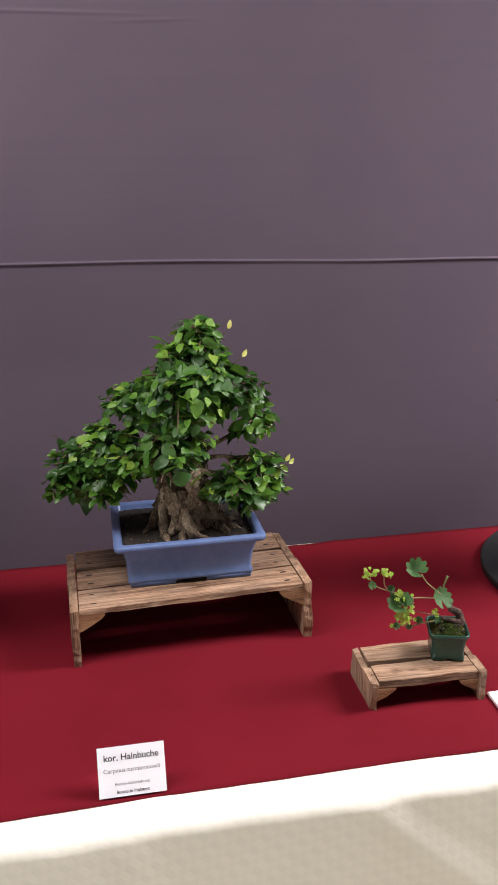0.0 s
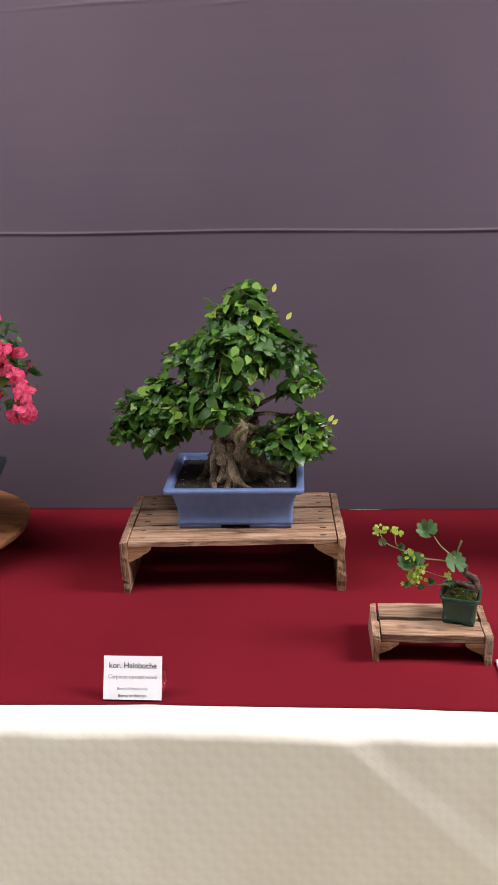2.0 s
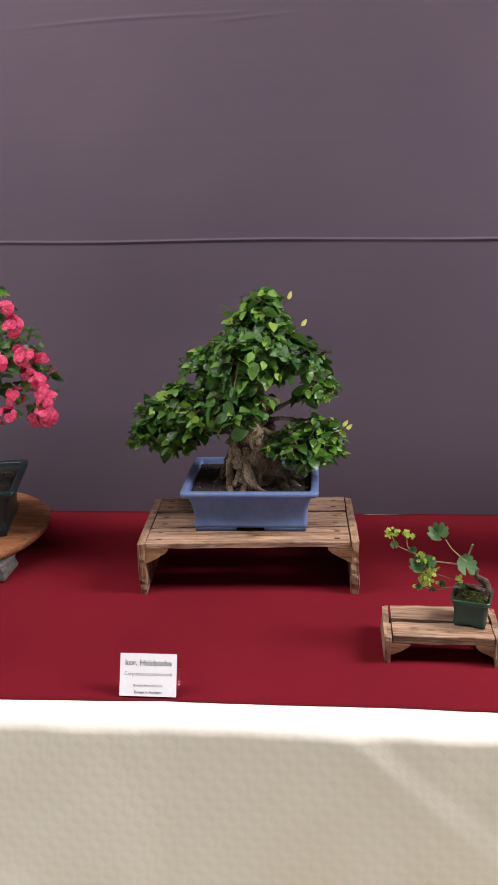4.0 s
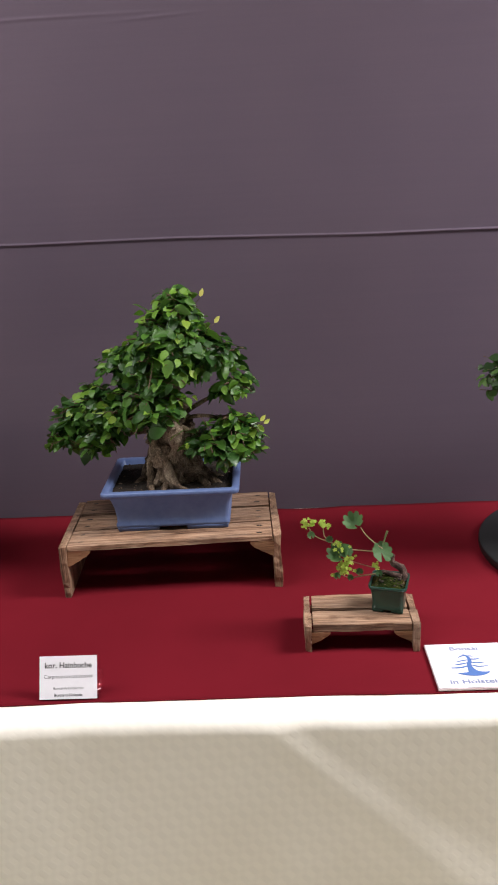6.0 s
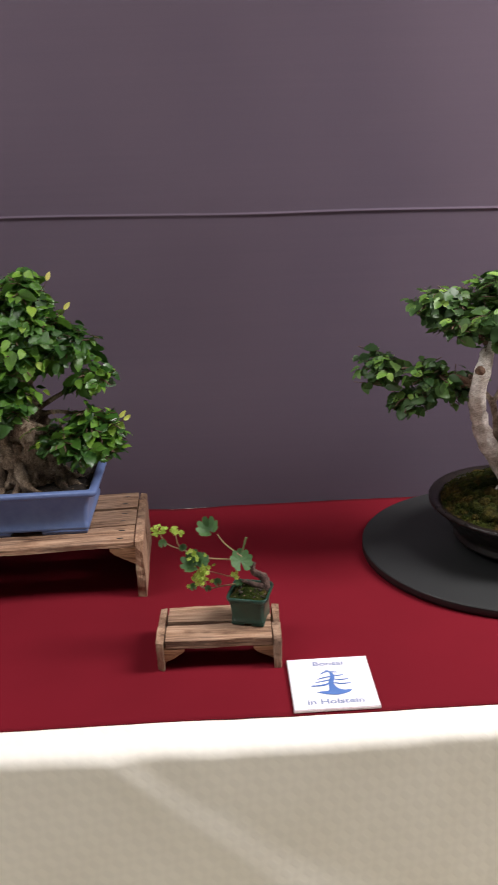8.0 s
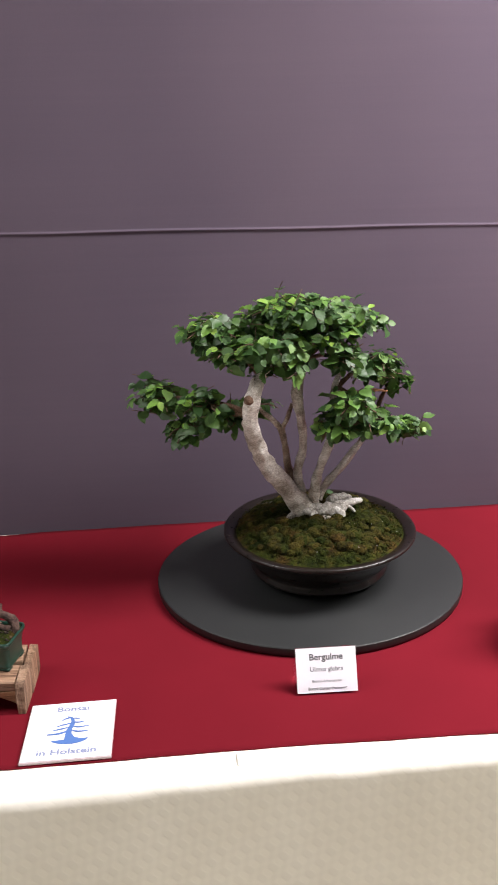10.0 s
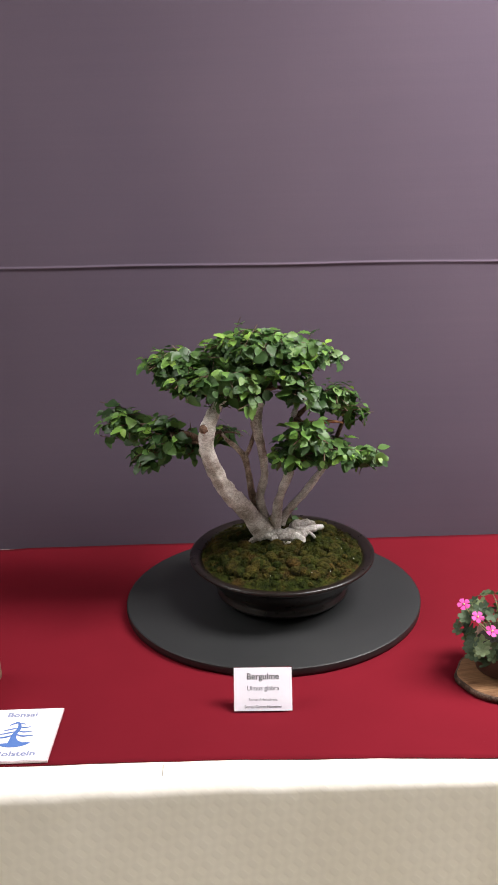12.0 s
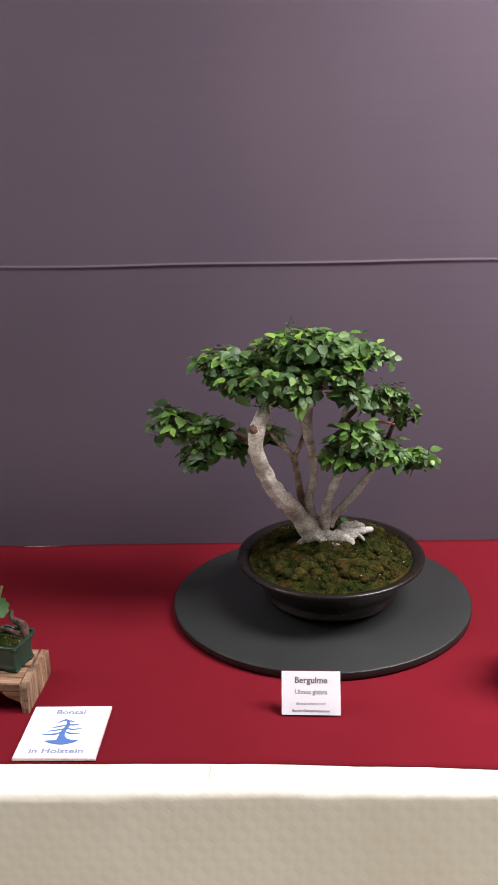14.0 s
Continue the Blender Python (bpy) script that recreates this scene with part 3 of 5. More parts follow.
def backdrop():
    """Fabric wall with a long crease and a few faint wrinkles."""
    xs = np.linspace(-3.0, 5.6, 431)
    near = np.r_[np.linspace(-0.05, -0.012, 8), np.linspace(-0.011, 0.016, 37), np.linspace(0.02, 0.06, 8)]
    rows = [(z, 0) for z in np.linspace(0, 1.38, 30)] + [(z, 1) for z in near] + [(z, 0) for z in np.r_[np.linspace(1.58, 1.94, 10), np.linspace(1.95, 2.04, 46), np.linspace(2.07, 2.95, 14)]]
    grid = []
    for value, along in rows:
        row = []
        for x in xs:
            crease = 1.4945 - 0.0155 * (x + 0.1) + 0.004 * noise.noise(Vector((x * 2.2, 0, 0)))
            z = crease + value if along else value
            d = z - crease
            strength = 0.8 + 0.5 * noise.noise(Vector((x * 2.7, 4, 0)))
            off = 0.0047 * strength * (math.exp(-((d / 0.0026) ** 2)) if d > 0 else math.exp(-((d / 0.0052) ** 2)))
            d2 = z - (2.003 - 0.05 * max(0, -0.1 - x) ** 1.2)
            off += 0.0020 * math.exp(-((d2 / 0.0035) ** 2)) * max(0, 1 - abs(x + 0.1) / 0.36)
            d3 = z - (1.992 + 0.05 * (x - 0.2))
            off += 0.0016 * math.exp(-((d3 / 0.0035) ** 2)) * max(0, 1 - abs(x - 0.2) / 0.12)
            off += 0.006 * noise.noise(Vector((x * 0.9, z * 0.7, 2))) + 0.0016 * noise.noise(Vector((x * 5, z * 3, 7)))
            row.append((x, WALL + 0.004 - off, z))
        grid.append(row)
    bm = skin(bmesh.new(), grid, closed=False, cap=False)
    structure("wall_north", bm, FABRIC, "grey-violet fabric backdrop with a long horizontal crease", True)


# assumed tent around the display, out of view; it encloses and bounces the light
def room():
    structure("floor", slab(-3.2, 5.8, -5.2, 1.2, -0.1, 0.0), BOUNCE_FLOOR, "unseen pale floor, made bright to bounce light onto the cloth's front")
    structure("wall_behind_backdrop", slab(-3.2, 5.8, 0.95, 1.05, 0, 2.95), CANVAS, "assumed grey tent canvas, unseen behind the backdrop")
    # unseen side walls, each with a low gap made for its added lamp
    bm = slab(-3.2, -3.0, -5.2, WEST_GAP[0], 0, 2.95)
    slab(-3.2, -3.0, WEST_GAP[1], 0.95, 0, 2.95, 0, bm)
    slab(-3.2, -3.0, WEST_GAP[0], WEST_GAP[1], 0, WEST_GAP[2], 0, bm)
    slab(-3.2, -3.0, WEST_GAP[0], WEST_GAP[1], WEST_GAP[3], 2.95, 0, bm)
    structure("wall_west", bm, CANVAS, "assumed grey tent wall, unseen, with a low gap added for a lamp")
    bm = slab(5.6, 5.8, -5.2, EAST_GAP[0], 0, 2.95)
    slab(5.6, 5.8, EAST_GAP[1], 0.95, 0, 2.95, 0, bm)
    slab(5.6, 5.8, EAST_GAP[0], EAST_GAP[1], 0, EAST_GAP[2], 0, bm)
    slab(5.6, 5.8, EAST_GAP[0], EAST_GAP[1], EAST_GAP[3], 2.95, 0, bm)
    structure("wall_east", bm, CANVAS, "assumed grey tent wall, unseen, with a low gap added for a lamp")
    structure("wall_south", slab(-3.0, 5.6, -5.2, -5.0, 0, 2.95), CANVAS, "assumed grey tent canvas wall, unseen, facing the display")
    # unseen roof, assumed; its openings shape the overhead lamps' light
    z, edges = ROOF_Z, (-3.2, FILL_SLIT[0], FILL_SLIT[1], ROOF[0], ROOF[1], 5.8)
    bm = bmesh.new()
    for k, (x0, x1) in enumerate(zip(edges, edges[1:])):
        hole = {1: FILL_SLIT, 3: ROOF}.get(k)
        for y0, y1 in ((-5.2, hole[2]), (hole[3], 1.05)) if hole else ((-5.2, 1.05),):
            slab(x0, x1, y0, y1, z, z + 0.06, 0, bm)
    structure("ceiling", bm, CANVAS, "assumed grey tent roof, unseen, with two openings made for lamps")


backdrop()
room()


# ---- table and cloths ----
def table():
    t = thing("trestle_table", 1.0, 0.4, 0, "long plain trestle table hidden under cloths", "table")
    part("tabletop", slab(-2.6, 2.9, -0.425, 0.42, 0.70, 0.738, 0.004), PLY, t, smooth=False)
    for x in (-2.3, 0.1, 2.5):
        for y in (-0.36, 0.36):
            part("leg", slab(x - 0.02, x + 0.02, y - 0.02, y + 0.02, 0.0, 0.70, 0.003), STEEL, t, smooth=False)


def white_cloth():
    """Lies over the table, rolls over its front edge and hangs in loose diagonal folds."""
    edge, r = -0.042, 0.024
    prof = [(0.854, TABLE - 0.0024, 0), (0.4, TABLE - 0.0024, 0), (0.02, TABLE - 0.0024, 0), (-0.01, TABLE - 0.0024, 0), (edge + 0.012, TABLE - 0.0024, 0)]
    for k in range(0, 9):
        a = radians(90 * k / 8)
        prof.append((edge - r * math.sin(a), TABLE - 0.0024 - r * (1 - math.cos(a)), k / 8 * 0.02))
    for k in range(1, 47):
        prof.append((edge - r, TABLE - 0.0024 - r - 0.0155 * k, 0.02 + 0.0155 * k))
    xs = np.linspace(-1.7, 3.95, 378)
    rings = []
    for y, z, s in prof:
        row = []
        for x in xs:
            off = lift = 0.0
            if y < -0.02:
                off = -0.011 * min(1, max(0, (x - 0.75) / 0.4))
            if y < 0:
                for x0, power, lean in ((-0.55, 0.6, 0.7), (0.03, 0.35, 0.35), (0.41, 0.75, 0.95), (1.75, 0.8, 0.6), (2.4, 1.0, -0.5)):
                    c = x0 + lean * s
                    w = 0.018 + 0.20 * s
                    u = (x - c) / w
                    off += power * (0.006 * min(1, s / 0.05) + 0.022 * s) * math.exp(-u * u) - power * 0.012 * s * math.exp(-((u - 1.8) ** 2))
                off += (0.022 * s) * noise.noise(Vector((x * 3.0 - s * 1.5, s * 1.2, 1))) + 0.0035 * min(1, s / 0.02) * noise.noise(Vector((x * 11, s * 3, 5)))
                lift = 0.0022 * noise.noise(Vector((x * 7, y * 12, 3)))
                off += 0.004 * noise.noise(Vector((x * 4, 0, 9)))
                # the cloth flares out in one panel beside an upright fold
                turn = min(1, max(0, (0.08 + 0.08 * s - x) / 0.12))
                off += 0.06 * s * turn * turn * (3 - 2 * turn)
            row.append((x, y - max(off, -0.03), z + lift * (s < 0.02)))
        rings.append(row)
    bm = skin(bmesh.new(), rings, closed=False, cap=False)
    cloth = tagged(new("white_tablecloth", mesh_of("white_tablecloth", bm, DAMASK)), "white damask tablecloth hanging in soft folds over the table's front", "tablecloth")
    # overlapping seam of two lengths of cloth
    part("seam", slab(1.0520, 1.0532, -0.034, -0.006, TABLE - 0.007, TABLE + 0.0006), DAMASK, cloth, smooth=False)


def red_runner():
    """Wine-red cloth over the white one, its front edge a little wavy."""
    xs = np.linspace(-1.68, 3.93, 375)
    rings = []
    for v in np.r_[np.linspace(0, 0.06, 5), np.linspace(0.09, 1, 42)]:
        row = []
        for x in xs:
            front = 0.0 + 0.0045 * noise.noise(Vector((x * 3.1, 2, 0))) + 0.0012 * noise.noise(Vector((x * 19, 2, 0)))
            front -= 0.016 * min(1, max(0, (x - 1.15) / 0.45)) + 0.011 * min(1, max(0, (0.1 - x) / 0.3))
            back = WALL - 0.003 - 0.008 * math.exp(-(((x - 0.52) / 0.08) ** 4))
            y = front + (back - front) * v
            z = TABLE + 0.0006 * noise.noise(Vector((x * 6, y * 9, 1))) 
            row.append((x, y, z))
        rings.append(row)
    top = skin(bmesh.new(), rings, closed=False, cap=False)
    geom = bmesh.ops.extrude_face_region(top, geom=list(top.faces))
    bmesh.ops.translate(top, vec=(0, 0, -0.0012), verts=[g for g in geom["geom"] if isinstance(g, bmesh.types.BMVert)])
    bmesh.ops.recalc_face_normals(top, faces=list(top.faces))
    tagged(new("red_table_runner", mesh_of("red_table_runner", top, RED)), "wine-red cloth spread over the white tablecloth", "tablecloth")


table()
white_cloth()
red_runner()


# ---- wooden stands ----
def bracket(w, h, thick, seed):
    """A rough corner block with a slanted lower side, its top corner at the origin, reaching along +x and down."""
    rings = []
    for k in range(7):
        u = k / 6
        x = u * w
        low = -h * (1 - u) ** 0.75 - 0.18 * h + 0.002 * noise.noise(Vector((k * 1.3, seed, 0)))
        j = 0.0015 * noise.noise(Vector((k * 2.1, seed, 3)))
        rings.append([(x, -thick / 2 + j, 0), (x, thick / 2 + j, 0), (x, thick / 2 - 0.001, low), (x, -thick / 2 + 0.001 + j, low)])
    return skin(bmesh.new(), rings)


def crate_stand(x, y, rz, w, d, h, boards, gap, side_t, top_t, label, seed, blocks):
    t = thing("wooden_stand", x, y, TABLE, label, "plant stand", rz)
    inner = w - 2 * side_t
    bw = (d - gap * (boards - 1)) / boards
    for k in range(boards):
        yy = -d / 2 + bw / 2 + k * (bw + gap)
        ob = part("board", plank(inner - 0.006, bw, top_t, seed + k), CRATE, t, m=pose(0, yy, h - top_t / 2 - 0.0022 * (k % 2), 0.6 * (k - 1), 0, 0.25 * (1 - k)), smooth=False)
        if boards == 3:
            for sx in (-1, 1):
                for dy in (-0.25, 0.22):
                    nm = lathe([(0.0004, 0), (0.0032, 0), (0.0029, 0.0008), (0.0004, 0.001)], 10, 0, 2.4, 0.8)
                    part("nail", nm, NAIL, ob, m=pose(sx * (inner / 2 - 0.03 + 0.004 * dy), dy * bw, top_t / 2 - 0.0004))
    for sx in (-1, 1):
        for k, (y0, y1, drop) in enumerate(((-d / 2 - 0.004, -0.012, 0.0), (-0.009, d / 2 + 0.002, 0.004))):
            hh = h - drop
            m = pose(sx * (w / 2 - side_t / 2), (y0 + y1) / 2, hh / 2, 0, -90, 0) @ pose(0, 0, 0, 0, 0, 0.6 * sx)
            part("side_board", plank(hh, y1 - y0, side_t, seed + 11 + 3 * k + sx, 3.2), CRATE, t, m=m, smooth=False)
        for yy in (-d / 2 + (0.011 if boards == 3 else 0.0075), d / 2 - 0.02):
            m = pose(sx * inner / 2, yy, h - top_t - 0.001, 0, 0, 0 if sx < 0 else 180)
            part("corner_block", bracket(blocks, blocks * 0.62, 0.02 if boards == 3 else 0.014, seed + sx), RAW_WOOD, t, m=m, smooth=False)
    return t


crate_stand(0.194, 0.528, 2.6, 0.494, 0.264, 0.1255, 3, 0.0085, 0.017, 0.012, "low weathered crate-wood stand carrying a blue bonsai pot", 5, 0.052)
crate_stand(0.597, 0.199, -1.0, 0.222, 0.120, 0.058, 2, 0.013, 0.014, 0.016, "small weathered crate-wood stand carrying a dark green pot", 41, 0.036)


# ---- hornbeam in the blue pot ----
CRUMB = ([(1, 0, 0.1), (-1, 0.1, 0), (0.1, 1, 0), (0, -1, 0.1), (0, 0.1, 1), (0.1, 0, -1)], [(0, 2, 4), (2, 1, 4), (1, 3, 4), (3, 0, 4), (2, 0, 5), (1, 2, 5), (3, 1, 5), (0, 3, 5)])


def rect_pot(name, x, y, z, rz, label, glaze, hw, hd, h, foot, soil_mat, soil_z, slope=0.82, mound=0.006, grains=260):
    """A flared rectangular pot with a rolled rim, a belt above its feet and soil inside."""
    p = thing(name, x, y, z, label, "plant pot", rz)
    f = foot
    rim = 0.1 * hw
    body = [(hw * slope * 0.99, hd * slope * 0.99, f, 0.006), (hw * slope * 1.02, hd * slope * 1.02, f + 0.002, 0.008), (hw * slope * 1.02, hd * slope * 1.02, f + 0.08 * h, 0.008), (hw * slope, hd * slope, f + 0.11 * h, 0.008)]
    for k in range(1, 8):
        u = k / 7
        s = slope + (0.93 - slope) * u ** 2.2
        body.append((hw * s, hd * s, f + h * (0.11 + 0.74 * u), 0.009))
    body += [(hw * 0.985, hd * 0.985, h * 0.885, 0.011), (hw, hd, h * 0.915, 0.012), (hw, hd, h * 0.975, 0.012), (hw * 0.99, hd * 0.985, h, 0.011), (hw - rim, hd - rim, h * 0.995, 0.008), (hw - rim * 1.15, hd - rim * 1.15, h * 0.97, 0.007), (hw - rim * 1.3, hd - rim * 1.3, h * 0.75, 0.006)]
    part("body", loft(body), glaze, p)
    for sx in (-1, 1):
        for sy in (-1, 1):
            fw = hw * 0.3
            x1, y1 = hw * slope * 0.985, hd * slope * 0.985
            bm = loft([(fw, hd * 0.2, 0, 0.003), (fw * 1.02, hd * 0.21, f * 0.5, 0.003), (fw * 1.04, hd * 0.22, f + 0.001, 0.003)], 3)
            part("foot", bm, glaze, p, m=pose(sx * (x1 - fw), sy * (y1 - hd * 0.2), 0))
    n = 26
    rings = []
    for j in range(n + 1):
        row = []
        for i in range(n + 1):
            u, v = i / n * 2 - 1, j / n * 2 - 1
            a, b = u * (hw - rim * 1.12), v * (hd - rim * 1.12)
            zz = soil_z + mound * (1 - u * u) * (1 - v * v) + 0.0035 * noise.noise(Vector((a * 60, b * 60, 1))) + 0.002 * noise.noise(Vector((a * 170, b * 170, 1)))
            row.append((a, b, zz))
        rings.append(row)
    part("soil", skin(bmesh.new(), rings, closed=False, cap=False), soil_mat, p)
    rng = random.Random(int(1000 * hw))
    for mat, share in ((SOIL_CRUMB, 0.8), (SOIL_BIT, 0.2)):
        bits = []
        for _ in range(int(grains * share)):
            u, v = rng.uniform(-1, 1), rng.uniform(-1, 1)
            s = rng.uniform(0.0012, 0.0042)
            zz = soil_z + mound * (1 - u * u) * (1 - v * v) + s * 0.3
            m = Matrix.Translation((u * (hw - rim * 1.5), v * (hd - rim * 1.5), zz)) @ pose(0, 0, 0, rng.uniform(0, 360), rng.uniform(0, 360), 0) @ Matrix.Diagonal((s, s * rng.uniform(0.5, 1), s * rng.uniform(0.4, 0.9), 1))
            bits.append((CRUMB, m))
        if bits:
            joined("soil_crumb", bits, mat, p)
    return p


rect_pot("blue_bonsai_pot", 0.2005, 0.558, 0.876, 0.8, "blue-glazed rectangular bonsai pot on the crate stand", BLUE_GLAZE, 0.155, 0.124, 0.101, 0.009, SOIL, 0.088)


def hornbeam():
    t = thing("hornbeam_bonsai", 0.20, 0.56, 0.955, "broad hornbeam bonsai with a gnarled trunk and glossy green leaves", "bonsai tree")
    base = Vector((0.20, 0.56, 0.955))

    def local(rows):
        return [(x - base.x, y - base.y, z - base.z, r) for x, y, z, r in rows]

    bm = limb(local([(0.208, 0.555, 0.945, 0.074), (0.205, 0.553, 0.972, 0.063), (0.201, 0.551, 1.01, 0.053), (0.199, 0.55, 1.06, 0.048), (0.196, 0.55, 1.11, 0.045), (0.198, 0.55, 1.17, 0.034), (0.207, 0.552, 1.25, 0.021), (0.220, 0.55, 1.34, 0.011), (0.224, 0.55, 1.39, 0.004)]), None, 44, 0.42, 3.0, 8, 0.34)
    trunk = part("trunk", bm, BARK_DARK, t)
    for k, (dx, dy, reach, r) in enumerate(((1.0, -0.35, 0.130, 0.013), (0.85, -0.6, 0.115, 0.011), (0.5, -0.9, 0.10, 0.012), (0.2, -1, 0.085, 0.009), (-0.1, -1, 0.09, 0.010), (-0.4, -0.85, 0.085, 0.012), (-0.7, -0.7, 0.08, 0.009), (-1, -0.3, 0.085, 0.012), (1.0, 0.05, 0.12, 0.010), (1.0, 0.5, 0.10, 0.011), (-0.9, 0.5, 0.08, 0.011), (0.1, 1, 0.07, 0.012))):
        d = Vector((dx, dy, 0)).normalized()
        side = Vector((-d.y, d.x, 0)) * 0.026 * math.sin(k * 2.3)
        pts = []
        for u, z, rr in ((0.3, 0.105, 0.9), (0.5, 0.05, 1.15), (0.72, 0.02, 0.95), (0.9, 0.012, 0.6), (1.06, 0.002, 0.32)):
            q = d * reach * u + side * math.sin(u * 3.2)
            pts.append((q.x - 0.006, q.y - 0.008, z, r * rr))
        part("root", limb(pts, None, 16, 0.5, k * 5.0, 7, 0.2), BARK_DARK, t)
    pads = [
        (0.052, 0.550, 1.172, 0.050, 0.043, 0.036),
        (-0.018, 0.560, 1.132, 0.042, 0.035, 0.030),
        (0.228, 0.530, 1.365, 0.054, 0.043, 0.042),
        (0.169, 0.470, 1.141, 0.056, 0.045, 0.028),
        (0.095, 0.500, 1.137, 0.049, 0.039, 0.035),
        (0.207, 0.530, 1.290, 0.107, 0.086, 0.056),
        (0.115, 0.550, 1.237, 0.076, 0.061, 0.056),
        (0.203, 0.490, 1.244, 0.085, 0.068, 0.058),
        (0.307, 0.530, 1.254, 0.076, 0.061, 0.056),
        (0.351, 0.540, 1.185, 0.054, 0.043, 0.039),
        (-0.014, 0.550, 1.112, 0.060, 0.051, 0.044),
        (0.048, 0.530, 1.158, 0.067, 0.054, 0.052),
        (0.045, 0.530, 1.081, 0.061, 0.049, 0.044),
        (-0.038, 0.540, 1.078, 0.043, 0.034, 0.032),
        (0.174, 0.490, 1.173, 0.076, 0.061, 0.049),
        (0.352, 0.520, 1.063, 0.060, 0.051, 0.053),
        (0.288, 0.490, 1.069, 0.054, 0.043, 0.042),
        (0.372, 0.540, 1.084, 0.040, 0.037, 0.035),
        (0.326, 0.490, 1.044, 0.046, 0.037, 0.028),
        (0.205, 0.600, 1.239, 0.110, 0.088, 0.070),
        (0.236, 0.535, 1.388, 0.046, 0.036, 0.026),
        (0.218, 0.530, 1.330, 0.078, 0.062, 0.044),
        (0.275, 0.530, 1.300, 0.060, 0.050, 0.045),
        (0.345, 0.520, 1.112, 0.046, 0.040, 0.026),
    ]
    for k, (x, y, z, rx, ry, rz) in enumerate(pads):
        start = Vector((0.187, 0.55, min(max(1.09, z - 0.06 - 0.25 * abs(x - 0.19)), 1.33)))
        end = Vector((x, y, z))
        mid = (start + end) / 2 + Vector((0, 0, 0.02 * math.sin(k * 1.7)))
        part("branch", limb(local([(*start, 0.0075), (*mid, 0.005), (*end, 0.003)]), None, 8, 0.2, k), BARK_DARK, t)
        for j in range(4):
            a = k + j * 1.6
            tip = end + Vector((math.cos(a) * rx * 0.85, math.sin(a) * ry * 0.85, rz * 0.45 * math.sin(a * 2)))
            part("twig", limb(local([(*(mid * 0.4 + end * 0.6), 0.0035), (*((end + tip) / 2 + Vector((0, 0, 0.006))), 0.0024), (*tip, 0.001)]), None, 5, 0.1, j, 3), TWIG, t)
    shapes = [leaf_shape(0.76, 0.06, 0.2, 0.2), leaf_shape(0.66, 0.07, 0.35, 0.08), leaf_shape(0.84, 0.05, 0.12, 0.3)]
    crown(t, [(x - base.x, y - base.y, z - base.z, rx, ry, rz) for x, y, z, rx, ry, rz in pads], shapes, HORNBEAM, HORNBEAM_YOUNG, 0.0338, 16.0, 300, 3, 0.6, 5, 0.36, TWIG, "glossy green leaves")
    bright = foliage("young_leaf", [(0.0, (0.42, 0.48, 0.08)), (1.0, (0.55, 0.50, 0.12))])
    young = shape_mesh("young_leaf", leaf_shape(0.55, 0.03, 0.3, 0.1), bright)
    for x, y, z, nx in ((0.295, 0.500, 1.393, 0.3), (0.322, 0.500, 1.336, 0.7), (0.418, 0.500, 1.106, 1.6), (0.410, 0.500, 1.112, 0.9)):
        shared("young_leaf", young, t, facing(Vector((x, y, z)) - base, (nx * 0.3, -0.9, 0.3), (nx, -0.2, 0.9), 0.019))
        q = Vector((x, y, z)) - base
        part("twig", limb([(q.x, q.y, q.z, 0.0007), (q.x * 0.88, q.y + 0.012, q.z - 0.014, 0.0009), (q.x * 0.5, q.y + 0.045, q.z - 0.05, 0.0016)], None, 5, 0.1, 0, 3), TWIG, t)


hornbeam()


# ---- small pot with a wild plant ----
rect_pot("green_pot", 0.656, 0.206, 0.809, -15, "small square dark green glazed pot on the small crate stand", GREEN_GLAZE, 0.0375, 0.0375, 0.057, 0.004, MOSS, 0.051, 0.80, 0.016, 60)


